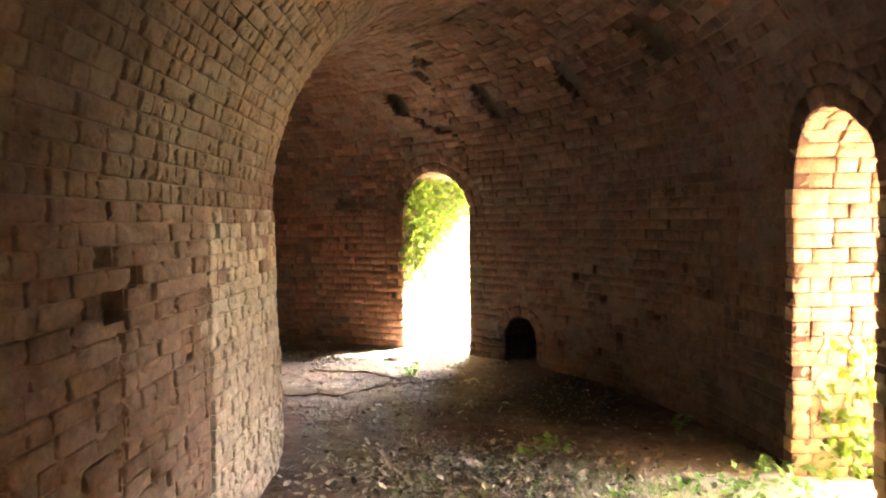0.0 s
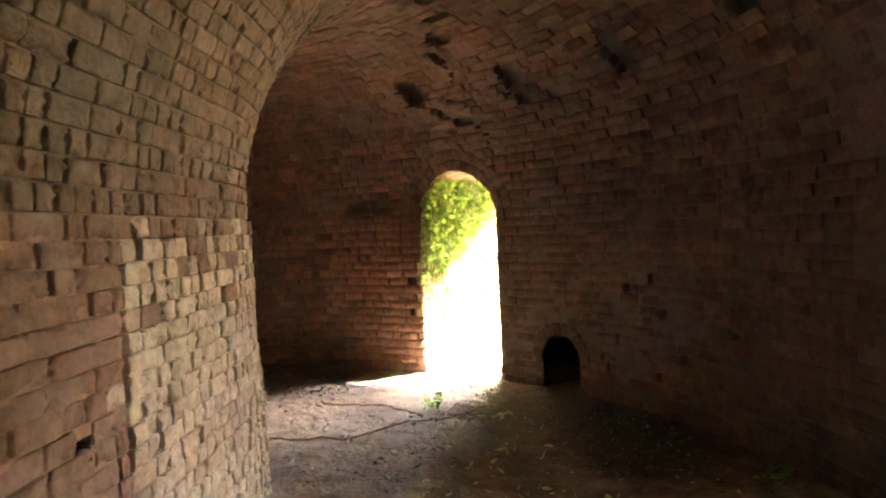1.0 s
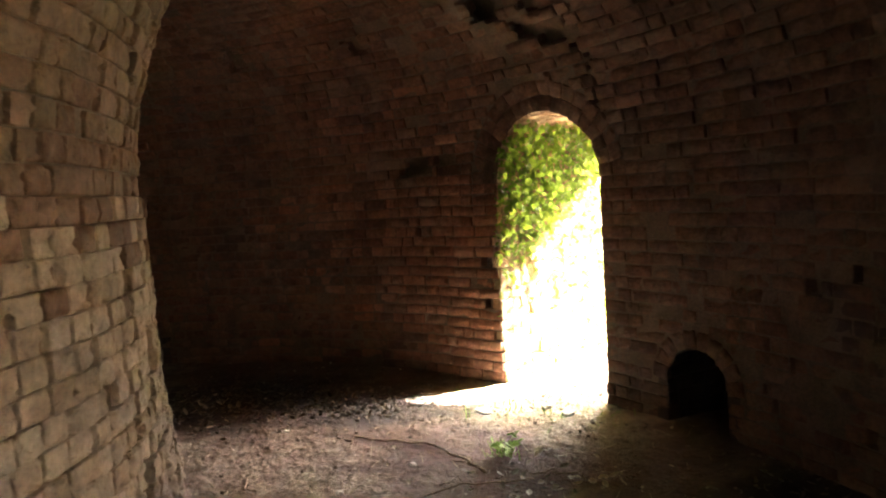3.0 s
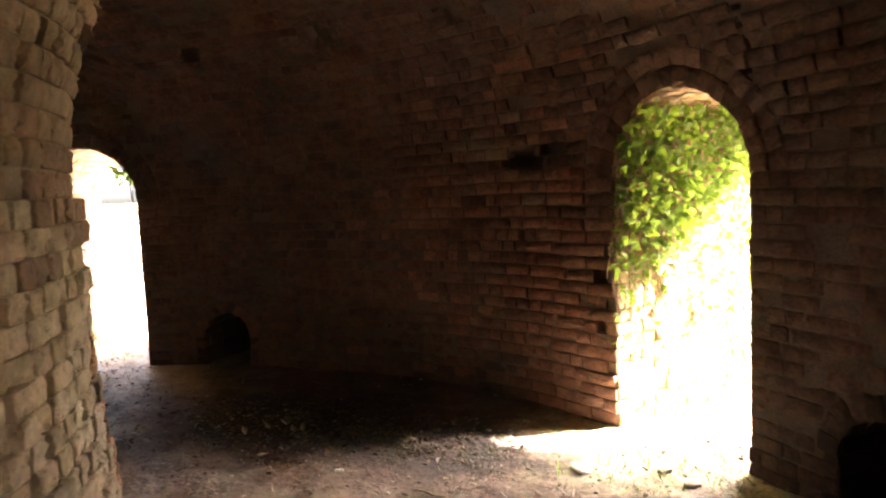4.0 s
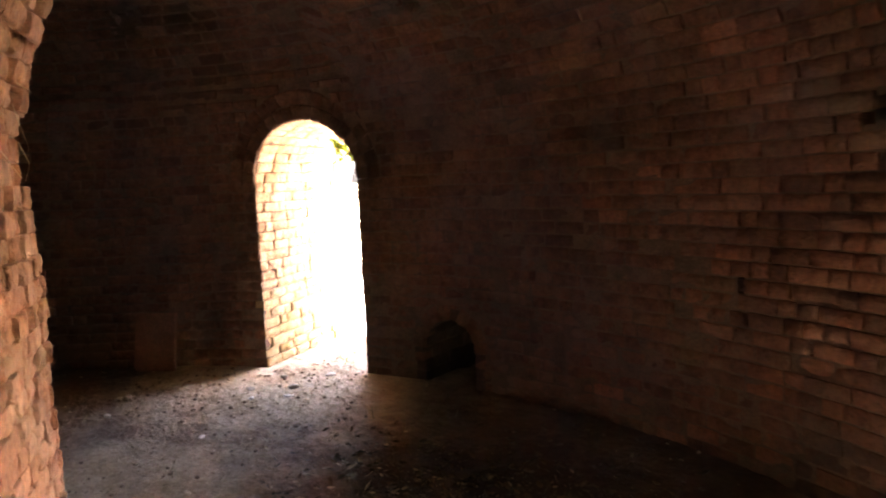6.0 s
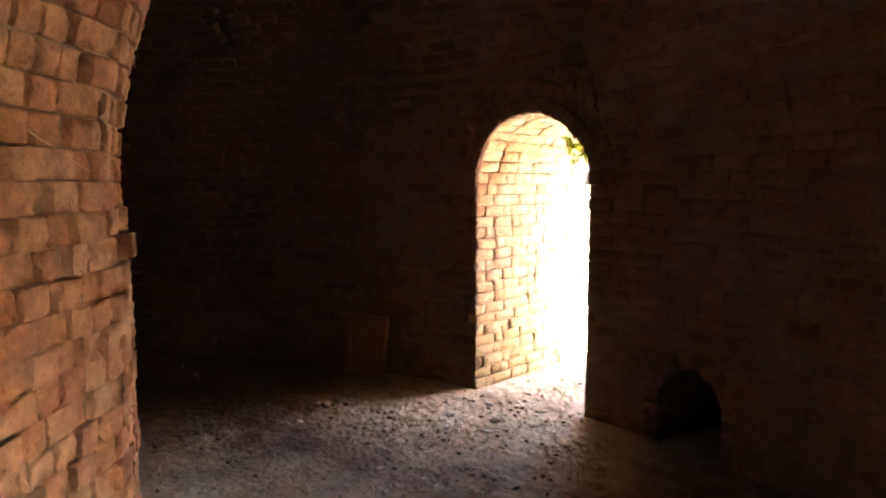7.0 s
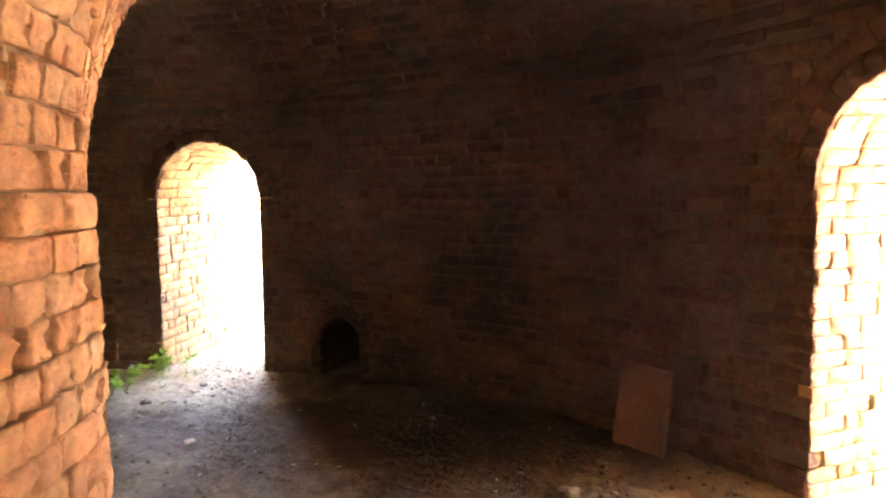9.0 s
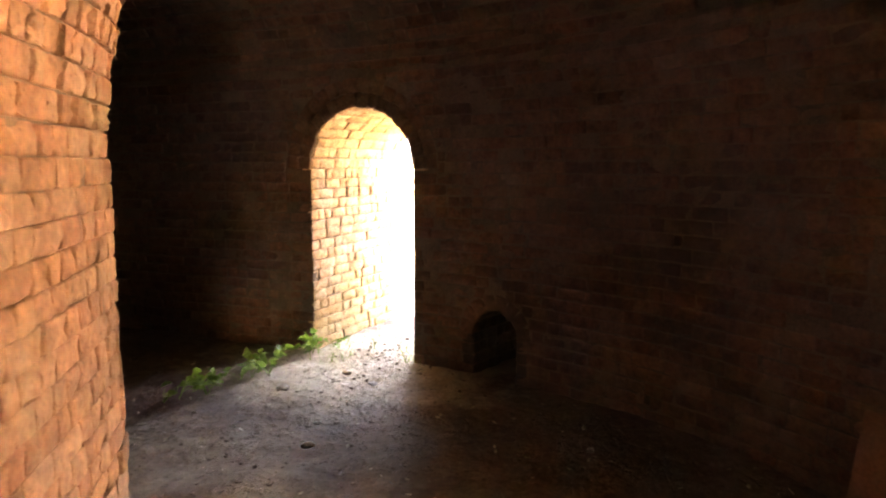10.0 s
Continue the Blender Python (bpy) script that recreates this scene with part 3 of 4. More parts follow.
def ledge_at(u):
    """How far the vault springs behind the core's face: flush over the straight arm."""
    k = min(1.0, max(0.0, (u - 0.05) / 0.6), max(0.0, (4.2 - u) / 0.6))
    return 0.002 + 0.024 * k * min(1.0, max(0.15, 0.7 + 1.1 * noise.noise(Vector((u * 1.9, 3.0, 8.0)))))


def vault_point(f, depth=0.0, ledge=0.022):
    """Radius and height of the vault at an angle; it springs a little behind the core's face."""
    a = V_A + depth + (ledge if f > math.pi / 2 else 0.0) * abs(math.cos(f))
    foot = SPRING if f < math.pi / 2 else SPRING_IN
    return R_MID + a * math.cos(f), foot + (SPRING + V_B - foot + depth) * math.sin(f)


def vault_step(theta, z, f):
    """The vault lies deeper beyond a ragged transverse edge, above the heads of the doorways."""
    if theta < STEP_AT or f > 1.55:
        return 0.0
    return 0.17 * min(1.0, max(0.0, (z - 2.2) / 0.2)) * min(1.0, max(0.0, (1.55 - f) / 0.3))


def build_vault():
    """The annular barrel vault: back and bricks in one mesh."""
    rnd = random.Random(21)
    verts, faces, mats = [], [], []
    n = int(math.pi * V_B / COURSE)
    for depth, parts in ((JOINT_DEPTH, 3 * n), (0.24, n)):
        for c in range(parts):
            f0, f1 = math.pi * c / parts, math.pi * (c + 1) / parts
            fm = (f0 + f1) / 2
            r0, z = vault_point(fm)
            cuts = vault_cuts(fm, r0, z, 0.55) if depth < 0.1 else vault_cuts(fm, r0, z, 0.3)[:len(DOORS) if fm < 0.4 else 0]
            for a, e in free_runs(-STRAIGHT, math.pi * r0 + STRAIGHT, cuts):
                k = max(1, int((e - a) / 0.25))
                base = len(verts)
                for i in range(k + 1):
                    for f in (f0, f1):
                        back = depth + vault_step(math.degrees((a + (e - a) * i / k) / r0), vault_point(f)[1], f)
                        rr, zz = vault_point(f, back, ledge_at(a + (e - a) * i / k))
                        p, t, o = along_core(rr, a + (e - a) * i / k, r0, vault_dent(math.degrees((a + (e - a) * i / k) / r0), f))
                        verts.append((p.x, p.y, zz))
                for i in range(k):
                    q = base + 2 * i
                    faces.append((q, q + 2, q + 3, q + 1))
                    mats.append(4 if fm > 2.2 and a + (e - a) * i / k > r0 else 1)
    rise = math.pi * V_B / n
    beds = [math.pi * (c + 0.5) / n for c in range(n) if math.pi * (c + 0.5) / n < math.radians(118)]
    low = beds[-1] + 0.5 * math.pi / n
    small = int((math.pi - low) * V_B / 0.07)
    beds += [low + (math.pi - low) * (c + 0.5) / small for c in range(small)]
    for f in beds:
        r0, z = vault_point(f)
        inner = f > low
        h = (math.pi - low) * 1.53 / small if inner else rise
        for run in free_runs(-STRAIGHT, math.pi * r0 + STRAIGHT, vault_cuts(f, r0, z, 1.0)):
            for u, ln in course_bricks(run, rnd, 0.19 if inner else 0.225, 0.095 if inner else 0.11, 0.85 if inner else 0.35, 0.009 if inner else 0.008, 0.5 if inner else 0.25):
                rb = vault_point(f, 0.0, ledge_at(u))[0] if inner else r0
                p, t, o = along_core(rb, u * rb / r0 if u > 0 else u, rb, vault_dent(math.degrees(u / r0), f))
                p.z = z
                nrm = (-o * math.cos(f) - Vector((0, 0, math.sin(f)))).normalized()
                up = (-o * math.sin(f) + Vector((0, 0, math.cos(f)))).normalized()
                if rnd.random() < 0.006:
                    continue
                filled = 0.55 + 1.5 * noise.noise(Vector((p.x * 0.6, p.y * 0.6, p.z * 0.9)))
                p -= nrm * ((-max(-0.012, proud(math.degrees(u / r0), z, rnd)) if 0.98 < u / r0 < 1.8 and f > 2.6 else 0.0) if inner else 0.012 * min(1.0, max(0.0, filled + 0.5 * (p.x < -2.5))))
                p -= nrm * vault_step(math.degrees(u / r0), z, f)
                if inner:
                    ln *= 1 - core_dent(math.degrees(u / r0)) / R_IN
                m = brick_matrix(p, up.cross(nrm), up, nrm, ln, h - (rnd.uniform(-0.001, 0.003) if inner else rnd.uniform(0.004, 0.012)), rnd, 0.8 if inner else 1.6)
                v, fc = VARIANTS[CRISP + rnd.randrange(20) if inner else rnd.randrange(14)]
                base = len(verts)
                verts.extend((np.array(v) @ np.array(m.to_3x3()).T + np.array(m.translation)).tolist())
                faces.extend([tuple(base + i for i in q) for q in fc])
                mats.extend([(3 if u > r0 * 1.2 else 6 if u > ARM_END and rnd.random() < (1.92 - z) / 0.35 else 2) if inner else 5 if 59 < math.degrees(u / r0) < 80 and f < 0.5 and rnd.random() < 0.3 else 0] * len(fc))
    me = mesh_of("ceiling", verts, faces, [BRICK, MORTAR, BRICK_VAULT, BRICK_CORE, MORTAR_CORE, BRICK_GLOW, BRICK_ARM])
    me.polygons.foreach_set("material_index", mats)
    me.polygons.foreach_set("use_smooth", [m not in (1, 4) for m in mats])
    me.set_sharp_from_angle(angle=radians(48))
    return tagged(new("ceiling", me), "curved brick barrel vault with cracks and putlog holes", "ceiling", kind="structure")


build_outer_wall()
build_core()
build_vault()


# ---- setting: arched doorways and low arched recesses ----
def opening(index, u, half, spring, ring, depth, name, label, category, seed, closed=False):
    rnd = random.Random(seed)
    p0, t, o = along(R_OUT, u, R_OUT)
    top = Vector((0, 0, 1))
    verts, faces = [], []
    prof = [(half, -0.15), (half, spring)] + [(half * math.cos(a), spring + half * math.sin(a)) for a in np.linspace(0, math.pi, 15)[1:-1]] + [(-half, spring), (-half, -0.15)]
    big = [(x + JOINT_DEPTH * (1 if x > 0 else -1) if z <= spring else x * (1 + JOINT_DEPTH / half), z if z <= spring else spring + (z - spring) * (1 + JOINT_DEPTH / half)) for x, z in prof]
    for x, z in big:
        for n in (min(0.0, outer_r(z) - R_OUT) + 0.02, depth):
            q = p0 + t * x + o * n
            verts.append((q.x, q.y, z))
    for k in range(len(big) - 1):
        faces.append((2 * k, 2 * k + 1, 2 * k + 3, 2 * k + 2))
    if closed:
        base = len(verts)
        verts.extend([(*(p0 + t * x + o * depth).xy, z) for x, z in big])
        faces.append(tuple(range(base, len(verts))))
    body = tagged(new(name + "_" + str(index), mesh_of(name, verts, faces, MORTAR)), label, category, kind="structure")
    # door passages take the daylit tones, recesses the shaded ones
    mas = Masonry(body, BRICK_JAMB if depth > 1.2 else BRICK_SHADE, 0)
    # lining, courses run inwards
    jamb_n = round((spring + 0.1) / COURSE)
    jamb_h = (spring + 0.1) / jamb_n
    arch_n = max(6, int(math.pi * half / COURSE))
    rows = [(half, -0.1 + (c + 0.5) * jamb_h, Vector((-1, 0)), jamb_h) for c in range(jamb_n)]
    rows += [(-half, z, Vector((1, 0)), jamb_h) for _, z, _, _ in rows]
    for c in range(arch_n):
        a = math.pi * (c + 0.5) / arch_n
        rows.append((half * math.cos(a), spring + half * math.sin(a), Vector((-math.cos(a), -math.sin(a))), math.pi * half / arch_n))
    for x, z, nn, h in rows:
        start = min(0.0, outer_r(z) - R_OUT) + (0.015 if z > spring else 0.0) + rnd.uniform(-0.006, 0.01)
        nrm = t * nn.x + top * nn.y
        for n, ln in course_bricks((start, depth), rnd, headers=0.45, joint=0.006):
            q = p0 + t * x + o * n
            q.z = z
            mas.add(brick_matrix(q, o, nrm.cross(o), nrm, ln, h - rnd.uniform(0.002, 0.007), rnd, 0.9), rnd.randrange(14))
    mas.close("jamb_brickwork")
    # rings of voussoirs on the face
    rows = 2 if ring > 0.2 else 1
    for row in range(rows):
        deep = ring / rows
        rad0 = half + deep * (row + 0.5)
        ring_n = int(math.pi * rad0 / (0.088 if row == 0 else 0.105))
        for c in range(ring_n):
            a = math.pi * (c + 0.5) / ring_n
            rad = rad0 + rnd.uniform(-0.004, 0.004)
            x, z = rad * math.cos(a), spring + rad * math.sin(a)
            q, tt, oo = along(outer_r(z), u + x, R_OUT)
            q.z = z
            slope = 0.0 if z < SPRING else math.asin(min(1, (z - SPRING) / V_B))
            nrm = (-oo * math.cos(slope) - top * math.sin(slope)).normalized()
            face_up = (top - nrm * top.dot(nrm)).normalized()
            q -= nrm * rnd.uniform(0.003, 0.011)
            radial = (tt * math.cos(a) + face_up * math.sin(a)).normalized()
            m = brick_matrix(q, radial, nrm.cross(radial), nrm, deep - 0.002, math.pi * rad / ring_n - 0.001, rnd, 0.8)
            ob = new("voussoir", shared_brick(rnd.randrange(14), BRICK))
            ob.parent = body
            ob.matrix_basis = m
    return body


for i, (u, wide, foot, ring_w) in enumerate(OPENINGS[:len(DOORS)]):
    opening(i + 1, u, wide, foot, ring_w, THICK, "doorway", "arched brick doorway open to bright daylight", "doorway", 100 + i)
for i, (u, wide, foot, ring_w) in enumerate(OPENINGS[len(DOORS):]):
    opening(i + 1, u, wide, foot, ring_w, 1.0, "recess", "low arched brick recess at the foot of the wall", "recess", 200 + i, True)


# ---- setting: outside of the building ----
def build_outside():
    verts, faces = [], []
    ro = R_OUT + THICK
    zs = [-0.2] + list(np.arange(0.05, 2.2, 0.05)) + [3.9]
    for z0, z1 in zip(zs[:-1], zs[1:]):
        zm, cuts = (z0 + z1) / 2, []
        for u, half, foot, _ in OPENINGS[:len(DOORS)]:
            w = half if zm < foot else math.sqrt(max(0.0, half ** 2 - (zm - foot) ** 2))
            if w > 0:
                k = ro / R_OUT
                if 0 <= u <= math.pi * R_OUT:
                    cuts.append((u * k - w, u * k + w))
                else:
                    v = u if u < 0 else math.pi * ro + u - math.pi * R_OUT
                    cuts.append((v - w, v + w))
        for run in free_runs(-STRAIGHT, math.pi * ro + STRAIGHT, cuts):
            strip_faces(verts, faces, run, lambda z: ro, z0, z1, ro, 0.0)
    face = tagged(new("wall_outside", mesh_of("wall_outside", verts, faces, BRICK)), "sunlit brick outside face of the building", "wall", kind="structure")
    # roof over everything and end walls
    rim = []
    for k in range(33):
        p, t, o = along(ro + 0.1, math.pi * ro * k / 32, ro)
        rim.append((p.x, p.y))
    rim = [(CX + ro + 0.1, CY - STRAIGHT)] + rim + [(CX - ro - 0.1, CY - STRAIGHT)]
    v = [(x, y, 3.5) for x, y in rim] + [(x, y, 3.95) for x, y in rim]
    n = len(rim)
    f = [tuple(range(n)), tuple(range(2 * n - 1, n - 1, -1))] + [(k, (k + 1) % n, n + (k + 1) % n, n + k) for k in range(n)]
    tagged(new("roof", mesh_of("roof", v, f, GRASS_GROUND)), "earth covered roof over the vault", "roof", kind="structure")
    y = CY - STRAIGHT + 0.05
    ev = [(CX - ro, y, -0.2), (CX + ro, y, -0.2), (CX + ro, y, 3.9), (CX - ro, y, 3.9)]
    ev += [(a, b - 0.4, c) for a, b, c in ev]
    tagged(new("wall_end", mesh_of("wall_end", ev, [(0, 1, 2, 3), (7, 6, 5, 4), (0, 4, 5, 1), (2, 6, 7, 3)], BRICK)), "plain brick wall that closes the gallery", "wall", kind="structure")


build_outside()


# ---- plants ----
def tube(name, points, r0, r1, material, parent=None, sides=6):
    """A tapered round stem along points."""
    verts, faces = [], []
    n = len(points)
    for k, p in enumerate(points):
        a, c = Vector(points[max(0, k - 1)]), Vector(points[min(n - 1, k + 1)])
        w = (c - a).normalized()
        x = w.orthogonal().normalized()
        y = w.cross(x)
        r = r0 + (r1 - r0) * k / (n - 1)
        for s in range(sides):
            g = math.tau * s / sides
            verts.append(tuple(Vector(p) + (x * math.cos(g) + y * math.sin(g)) * r))
    for k in range(n - 1):
        for s in range(sides):
            faces.append((k * sides + s, k * sides + (s + 1) % sides, (k + 1) * sides + (s + 1) % sides, (k + 1) * sides + s))
    faces.append(tuple(range(sides - 1, -1, -1)))
    faces.append(tuple((n - 1) * sides + s for s in range(sides)))
    ob = new(name, mesh_of(name, verts, faces, material, True))
    ob.parent = parent
    return ob


IVY_LEAF = ([(0, 0, 0), (-0.28, -0.05, 0.06), (-0.5, 0.22, 0.1), (-0.27, 0.42, 0.05), (-0.3, 0.66, 0.06), (0, 1.0, -0.06), (0.3, 0.66, 0.06), (0.27, 0.42, 0.05), (0.5, 0.22, 0.1), (0.28, -0.05, 0.06), (0, 0.45, -0.02)],
            [(0, 1, 10), (1, 2, 3, 10), (3, 4, 10), (4, 5, 10), (5, 6, 10), (6, 7, 10), (7, 8, 9, 10), (9, 0, 10)])
DEAD_LEAF = ([(0, 0, 0), (-0.26, 0.3, 0.14), (-0.22, 0.7, 0.1), (0, 1.0, 0.2), (0.22, 0.7, 0.16), (0.26, 0.3, 0.08), (0, 0.5, 0.0)],
             [(0, 1, 6), (1, 2, 6), (2, 3, 6), (3, 4, 6), (4, 5, 6), (5, 0, 6)])
BLADE = ([(-0.03, 0, 0), (0.03, 0, 0), (0.025, 0.5, 0.06), (-0.025, 0.5, 0.06), (0, 1.0, 0.28)], [(0, 1, 2, 3), (3, 2, 4)])


def leaf_mesh(name, shape, poses, material, parent=None, kind="stuff"):
    v, f = np.array(shape[0], float), shape[1]
    verts, faces = [], []
    for m in poses:
        base = len(verts)
        verts.extend((v @ np.array(m.to_3x3()).T + np.array(m.translation)).tolist())
        faces.extend([tuple(base + i for i in q) for q in f])
    ob = tagged(new(name, mesh_of(name, verts, faces, material)), kind=kind)
    ob.parent = parent
    return ob


def posed(p, up, face, size, rnd, spread=0.6):
    """A leaf at p that grows along up and faces face, with a free lean."""
    up, face = Vector(up).normalized(), Vector(face).normalized()
    side = up.cross(face).normalized()
    m = Matrix((side, up, side.cross(up))).transposed()
    m = m @ Euler((rnd.gauss(0, spread), rnd.gauss(0, spread), rnd.gauss(0, spread))).to_matrix() @ Matrix.Diagonal((size, size, size))
    m = m.to_4x4()
    m.translation = p
    return m


IVY = leafy("ivy_leaf", (0.022, 0.036, 0.01), (0.105, 0.15, 0.024), 0.55)
WEED = leafy("weed_leaf", (0.05, 0.1, 0.025), (0.2, 0.3, 0.07), 0.4)
DRY = leafy("dead_leaf", (0.035, 0.02, 0.013), (0.46, 0.36, 0.26), 0.05)
SHADED_LEAF = leafy("shaded_leaf", (0.03, 0.02, 0.014), (0.11, 0.07, 0.045), 0.03)
STEM = earthy("woody_stem", [(0.3, (0.1, 0.065, 0.04)), (0.7, (0.24, 0.17, 0.11))], 12.0, 90.0)
ROOT = earthy("dry_root", [(0.3, (0.2, 0.13, 0.075)), (0.7, (0.42, 0.3, 0.19))], 12.0, 90.0)
STONE = earthy("grey_stone", [(0.3, (0.2, 0.17, 0.14)), (0.7, (0.42, 0.38, 0.32))], 9.0, 60.0)
GRIT = earthy("brick_grit", [(0.3, (0.07, 0.045, 0.032)), (0.7, (0.2, 0.145, 0.105))], 9.0, 60.0)
PALE_STONE = earthy("pale_stone", [(0.3, (0.5, 0.46, 0.4)), (0.7, (0.72, 0.68, 0.6))], 9.0, 60.0)


def door_frame(k):
    p, t, o = along(R_OUT, DOORS[k], R_OUT)
    return p, t, o


def ivy_curtain(k, seed, count, spot, label, size=(0.032, 0.075), stems=9, side=1, spread=0.55):
    """Ivy on one jamb of a doorway; spot(rnd) gives depth into the passage, height, stand-off."""
    rnd = random.Random(seed)
    p0, t, o = door_frame(k)
    thing = tagged(new("ivy"), label, "ivy")
    thing.matrix_world = pose(p0.x, p0.y, 0)
    inv = Vector((p0.x, p0.y, 0))
    poses = []
    for _ in range(count):
        n, z, off = spot(rnd)
        x = DOOR_HALVES[k] - off
        if z > DOOR_SPRING:
            h = z - DOOR_SPRING
            x = min(x, math.sqrt(max(0.0, DOOR_HALF ** 2 - h * h)) - off)
        p = t * x * side + o * n + Vector((0, 0, z))
        poses.append(posed(p, -Vector((0, 0, 1)) + o * rnd.uniform(-0.4, 0.2), -t - o * 0.5, rnd.uniform(*size), rnd, spread))
    leaf_mesh("leaves", IVY_LEAF, poses, IVY, thing)
    for _ in range(stems):
        n, z, off = spot(rnd)
        top = max(z, 0.5) + rnd.uniform(0.2, 0.5)
        top = min(top, 1.95)
        pts = []
        for s in range(9):
            zz = top * (1 - s / 8 * rnd.uniform(0.55, 0.8))
            nn = n + 0.05 * math.sin(s * 1.3 + n * 9)
            x = DOOR_HALVES[k] - 0.03 - 0.03 * math.sin(s * 0.9)
            if zz > DOOR_SPRING:
                x = min(x, math.sqrt(max(0.01, DOOR_HALF ** 2 - (zz - DOOR_SPRING) ** 2)) - 0.03)
            pts.append(t * x * side + o * nn + Vector((0, 0, zz)))
        tube("stem", pts, 0.006, 0.003, STEM, thing)
    return thing


def spot_main(rnd):
    while True:
        n, z = rnd.uniform(-0.06, 1.62), rnd.uniform(0.05, 2.0)
        thick = 0.16 + 0.84 * min(1, max(0, (z - 0.4) / 0.9)) + 0.3 * (n > 0.9)
        if n < 0.3 and z < 1.0:
            thick *= 0.35
        if z < 0.72 + 0.72 * n:
            thick *= 0.22
        if rnd.random() < thick:
            return n, z, abs(rnd.gauss(0.03, 0.05)) + (0.1 * rnd.random() if z > 1.2 else 0)


def spot_low(rnd):
    n = rnd.choice((0.2, 0.34, 0.46)) + rnd.gauss(0, 0.045)
    return max(0.05, n), min(0.8, abs(rnd.gauss(0, 0.38))), abs(rnd.gauss(0.02, 0.02))


def spot_outer(rnd):
    return 0.02 + rnd.uniform(0, 0.1), 1.9 - abs(rnd.gauss(0, 0.09)), rnd.uniform(0.0, 0.13)


ivy_curtain(1, 41, 3000, spot_main, "dense green ivy hanging over the sunlit jamb of a doorway", (0.022, 0.062), stems=26, spread=0.8)
ivy_curtain(0, 42, 120, spot_low, "thin ivy creeping up the jamb of a doorway", (0.04, 0.075), 5)
ivy_curtain(2, 43, 40, spot_outer, "small green ivy sprig hanging over a doorway", (0.035, 0.06), 2, -1)


def root_strands():
    """Thin pale roots that creep over the broken face of the core."""
    rnd = random.Random(71)
    for k in range(5):
        th, z = rnd.uniform(74, 88), rnd.uniform(1.6, 1.95)
        p0, _, _ = along_core(R_IN, core_u(th))
        thing = tagged(new("root_strand"), "thin pale dry root creeping over the broken brick face", "root", "roots on the core")
        thing.matrix_world = pose(p0.x, p0.y, z)
        pts, slope = [], rnd.uniform(-0.016, 0.004)
        for s in range(9):
            zz = z + slope * s + rnd.uniform(-0.003, 0.003)
            f = math.pi - math.asin(max(0.0, min(1.0, (zz - SPRING_IN) / (SPRING + V_B - SPRING_IN))))
            rr, _ = vault_point(f)
            q, _, o = along_core(rr, core_u(th + s * 0.8), R_IN)
            pts.append(Vector((q.x, q.y, zz)) + o * 0.02 - Vector((p0.x, p0.y, z)))
        tube("strand", pts, 0.0014, 0.0007, ROOT, thing, 5)


root_strands()


def root_bundle():
    """Dry roots that hang along the arch over the ivy."""
    rnd = random.Random(61)
    p0, t, o = door_frame(1)
    thing = tagged(new("root_bundle"), "dry brown roots clinging under the doorway arch", "roots")
    thing.matrix_world = pose(p0.x, p0.y, 0)
    for _ in range(16):
        a0, a1 = rnd.uniform(0.15, 0.7), rnd.uniform(1.2, 1.75)
        n, rr = rnd.uniform(-0.02, 0.22), DOOR_HALF - rnd.uniform(0.0, 0.05)
        pts = []
        for s in range(10):
            a = a0 + (a1 - a0) * s / 9
            r = rr - 0.02 * rnd.random()
            pts.append(t * r * math.cos(a) + o * (n + 0.02 * math.sin(s + n * 40)) + Vector((0, 0, DOOR_SPRING + r * math.sin(a))))
        tube("root", pts, rnd.uniform(0.003, 0.007), 0.002, ROOT, thing, 5)


root_bundle()


def weed(x, y, seed, leaves=14, height=0.12, spread=0.1, size=(0.03, 0.06), label="small leafy green weed growing in the earth floor"):
    rnd = random.Random(seed)
    z = floor_z(x, y)
    thing = tagged(new("weed"), label, "weed", "weeds on the floor")
    thing.matrix_world = pose(x, y, z)
    poses = []
    for s in range(4):
        a, ln = rnd.uniform(0, math.tau), height * rnd.uniform(0.6, 1.1)
        tip = Vector((math.cos(a) * spread, math.sin(a) * spread, ln))
        tube("stem", [Vector((0, 0, -0.01)), tip * 0.45 + Vector((0, 0, ln * 0.2)), tip], 0.0025, 0.0012, WEED, thing, 4)
        for _ in range(leaves // 4):
            k = rnd.uniform(0.35, 1.0)
            poses.append(posed(tip * k + Vector((rnd.gauss(0, 0.012), rnd.gauss(0, 0.012), rnd.uniform(0, 0.02))), (math.cos(a + rnd.gauss(0, 0.8)), math.sin(a + rnd.gauss(0, 0.8)), 0.25), (0, 0, 1), rnd.uniform(*size), rnd, 0.4))
    leaf_mesh("leaves", IVY_LEAF, poses, WEED, thing)
    return thing


rw = random.Random(77)
for k in range(15):                                   # a strip of weeds beside the last doorway
    f = k / 14
    weed(-6.85 - 1.6 * f + rw.gauss(0, 0.06), 3.66 + 0.26 * f + rw.gauss(0, 0.06), 300 + k, rw.choice((10, 16, 24)), rw.uniform(0.08, 0.17), 0.11, (0.035, 0.075))
for k in range(16):                                   # weeds below the first doorway
    weed(rw.uniform(1.3, 2.1), rw.uniform(3.25, 4.3), 330 + k, 28, rw.uniform(0.05, 0.1), 0.1, (0.022, 0.045))
for x, y, h in ((1.57, 4.8, 0.14), (0.59, 4.48, 0.1), (0.72, 4.52, 0.1), (0.5, 4.4, 0.08), (-0.41, 6.89, 0.1), (-0.36, 6.84, 0.09), (1.62, 4.95, 0.12), (0.9, 3.7, 0.08)):
    weed(x, y, int(900 + 10 * x + 100 * y), 14, h, 0.07)


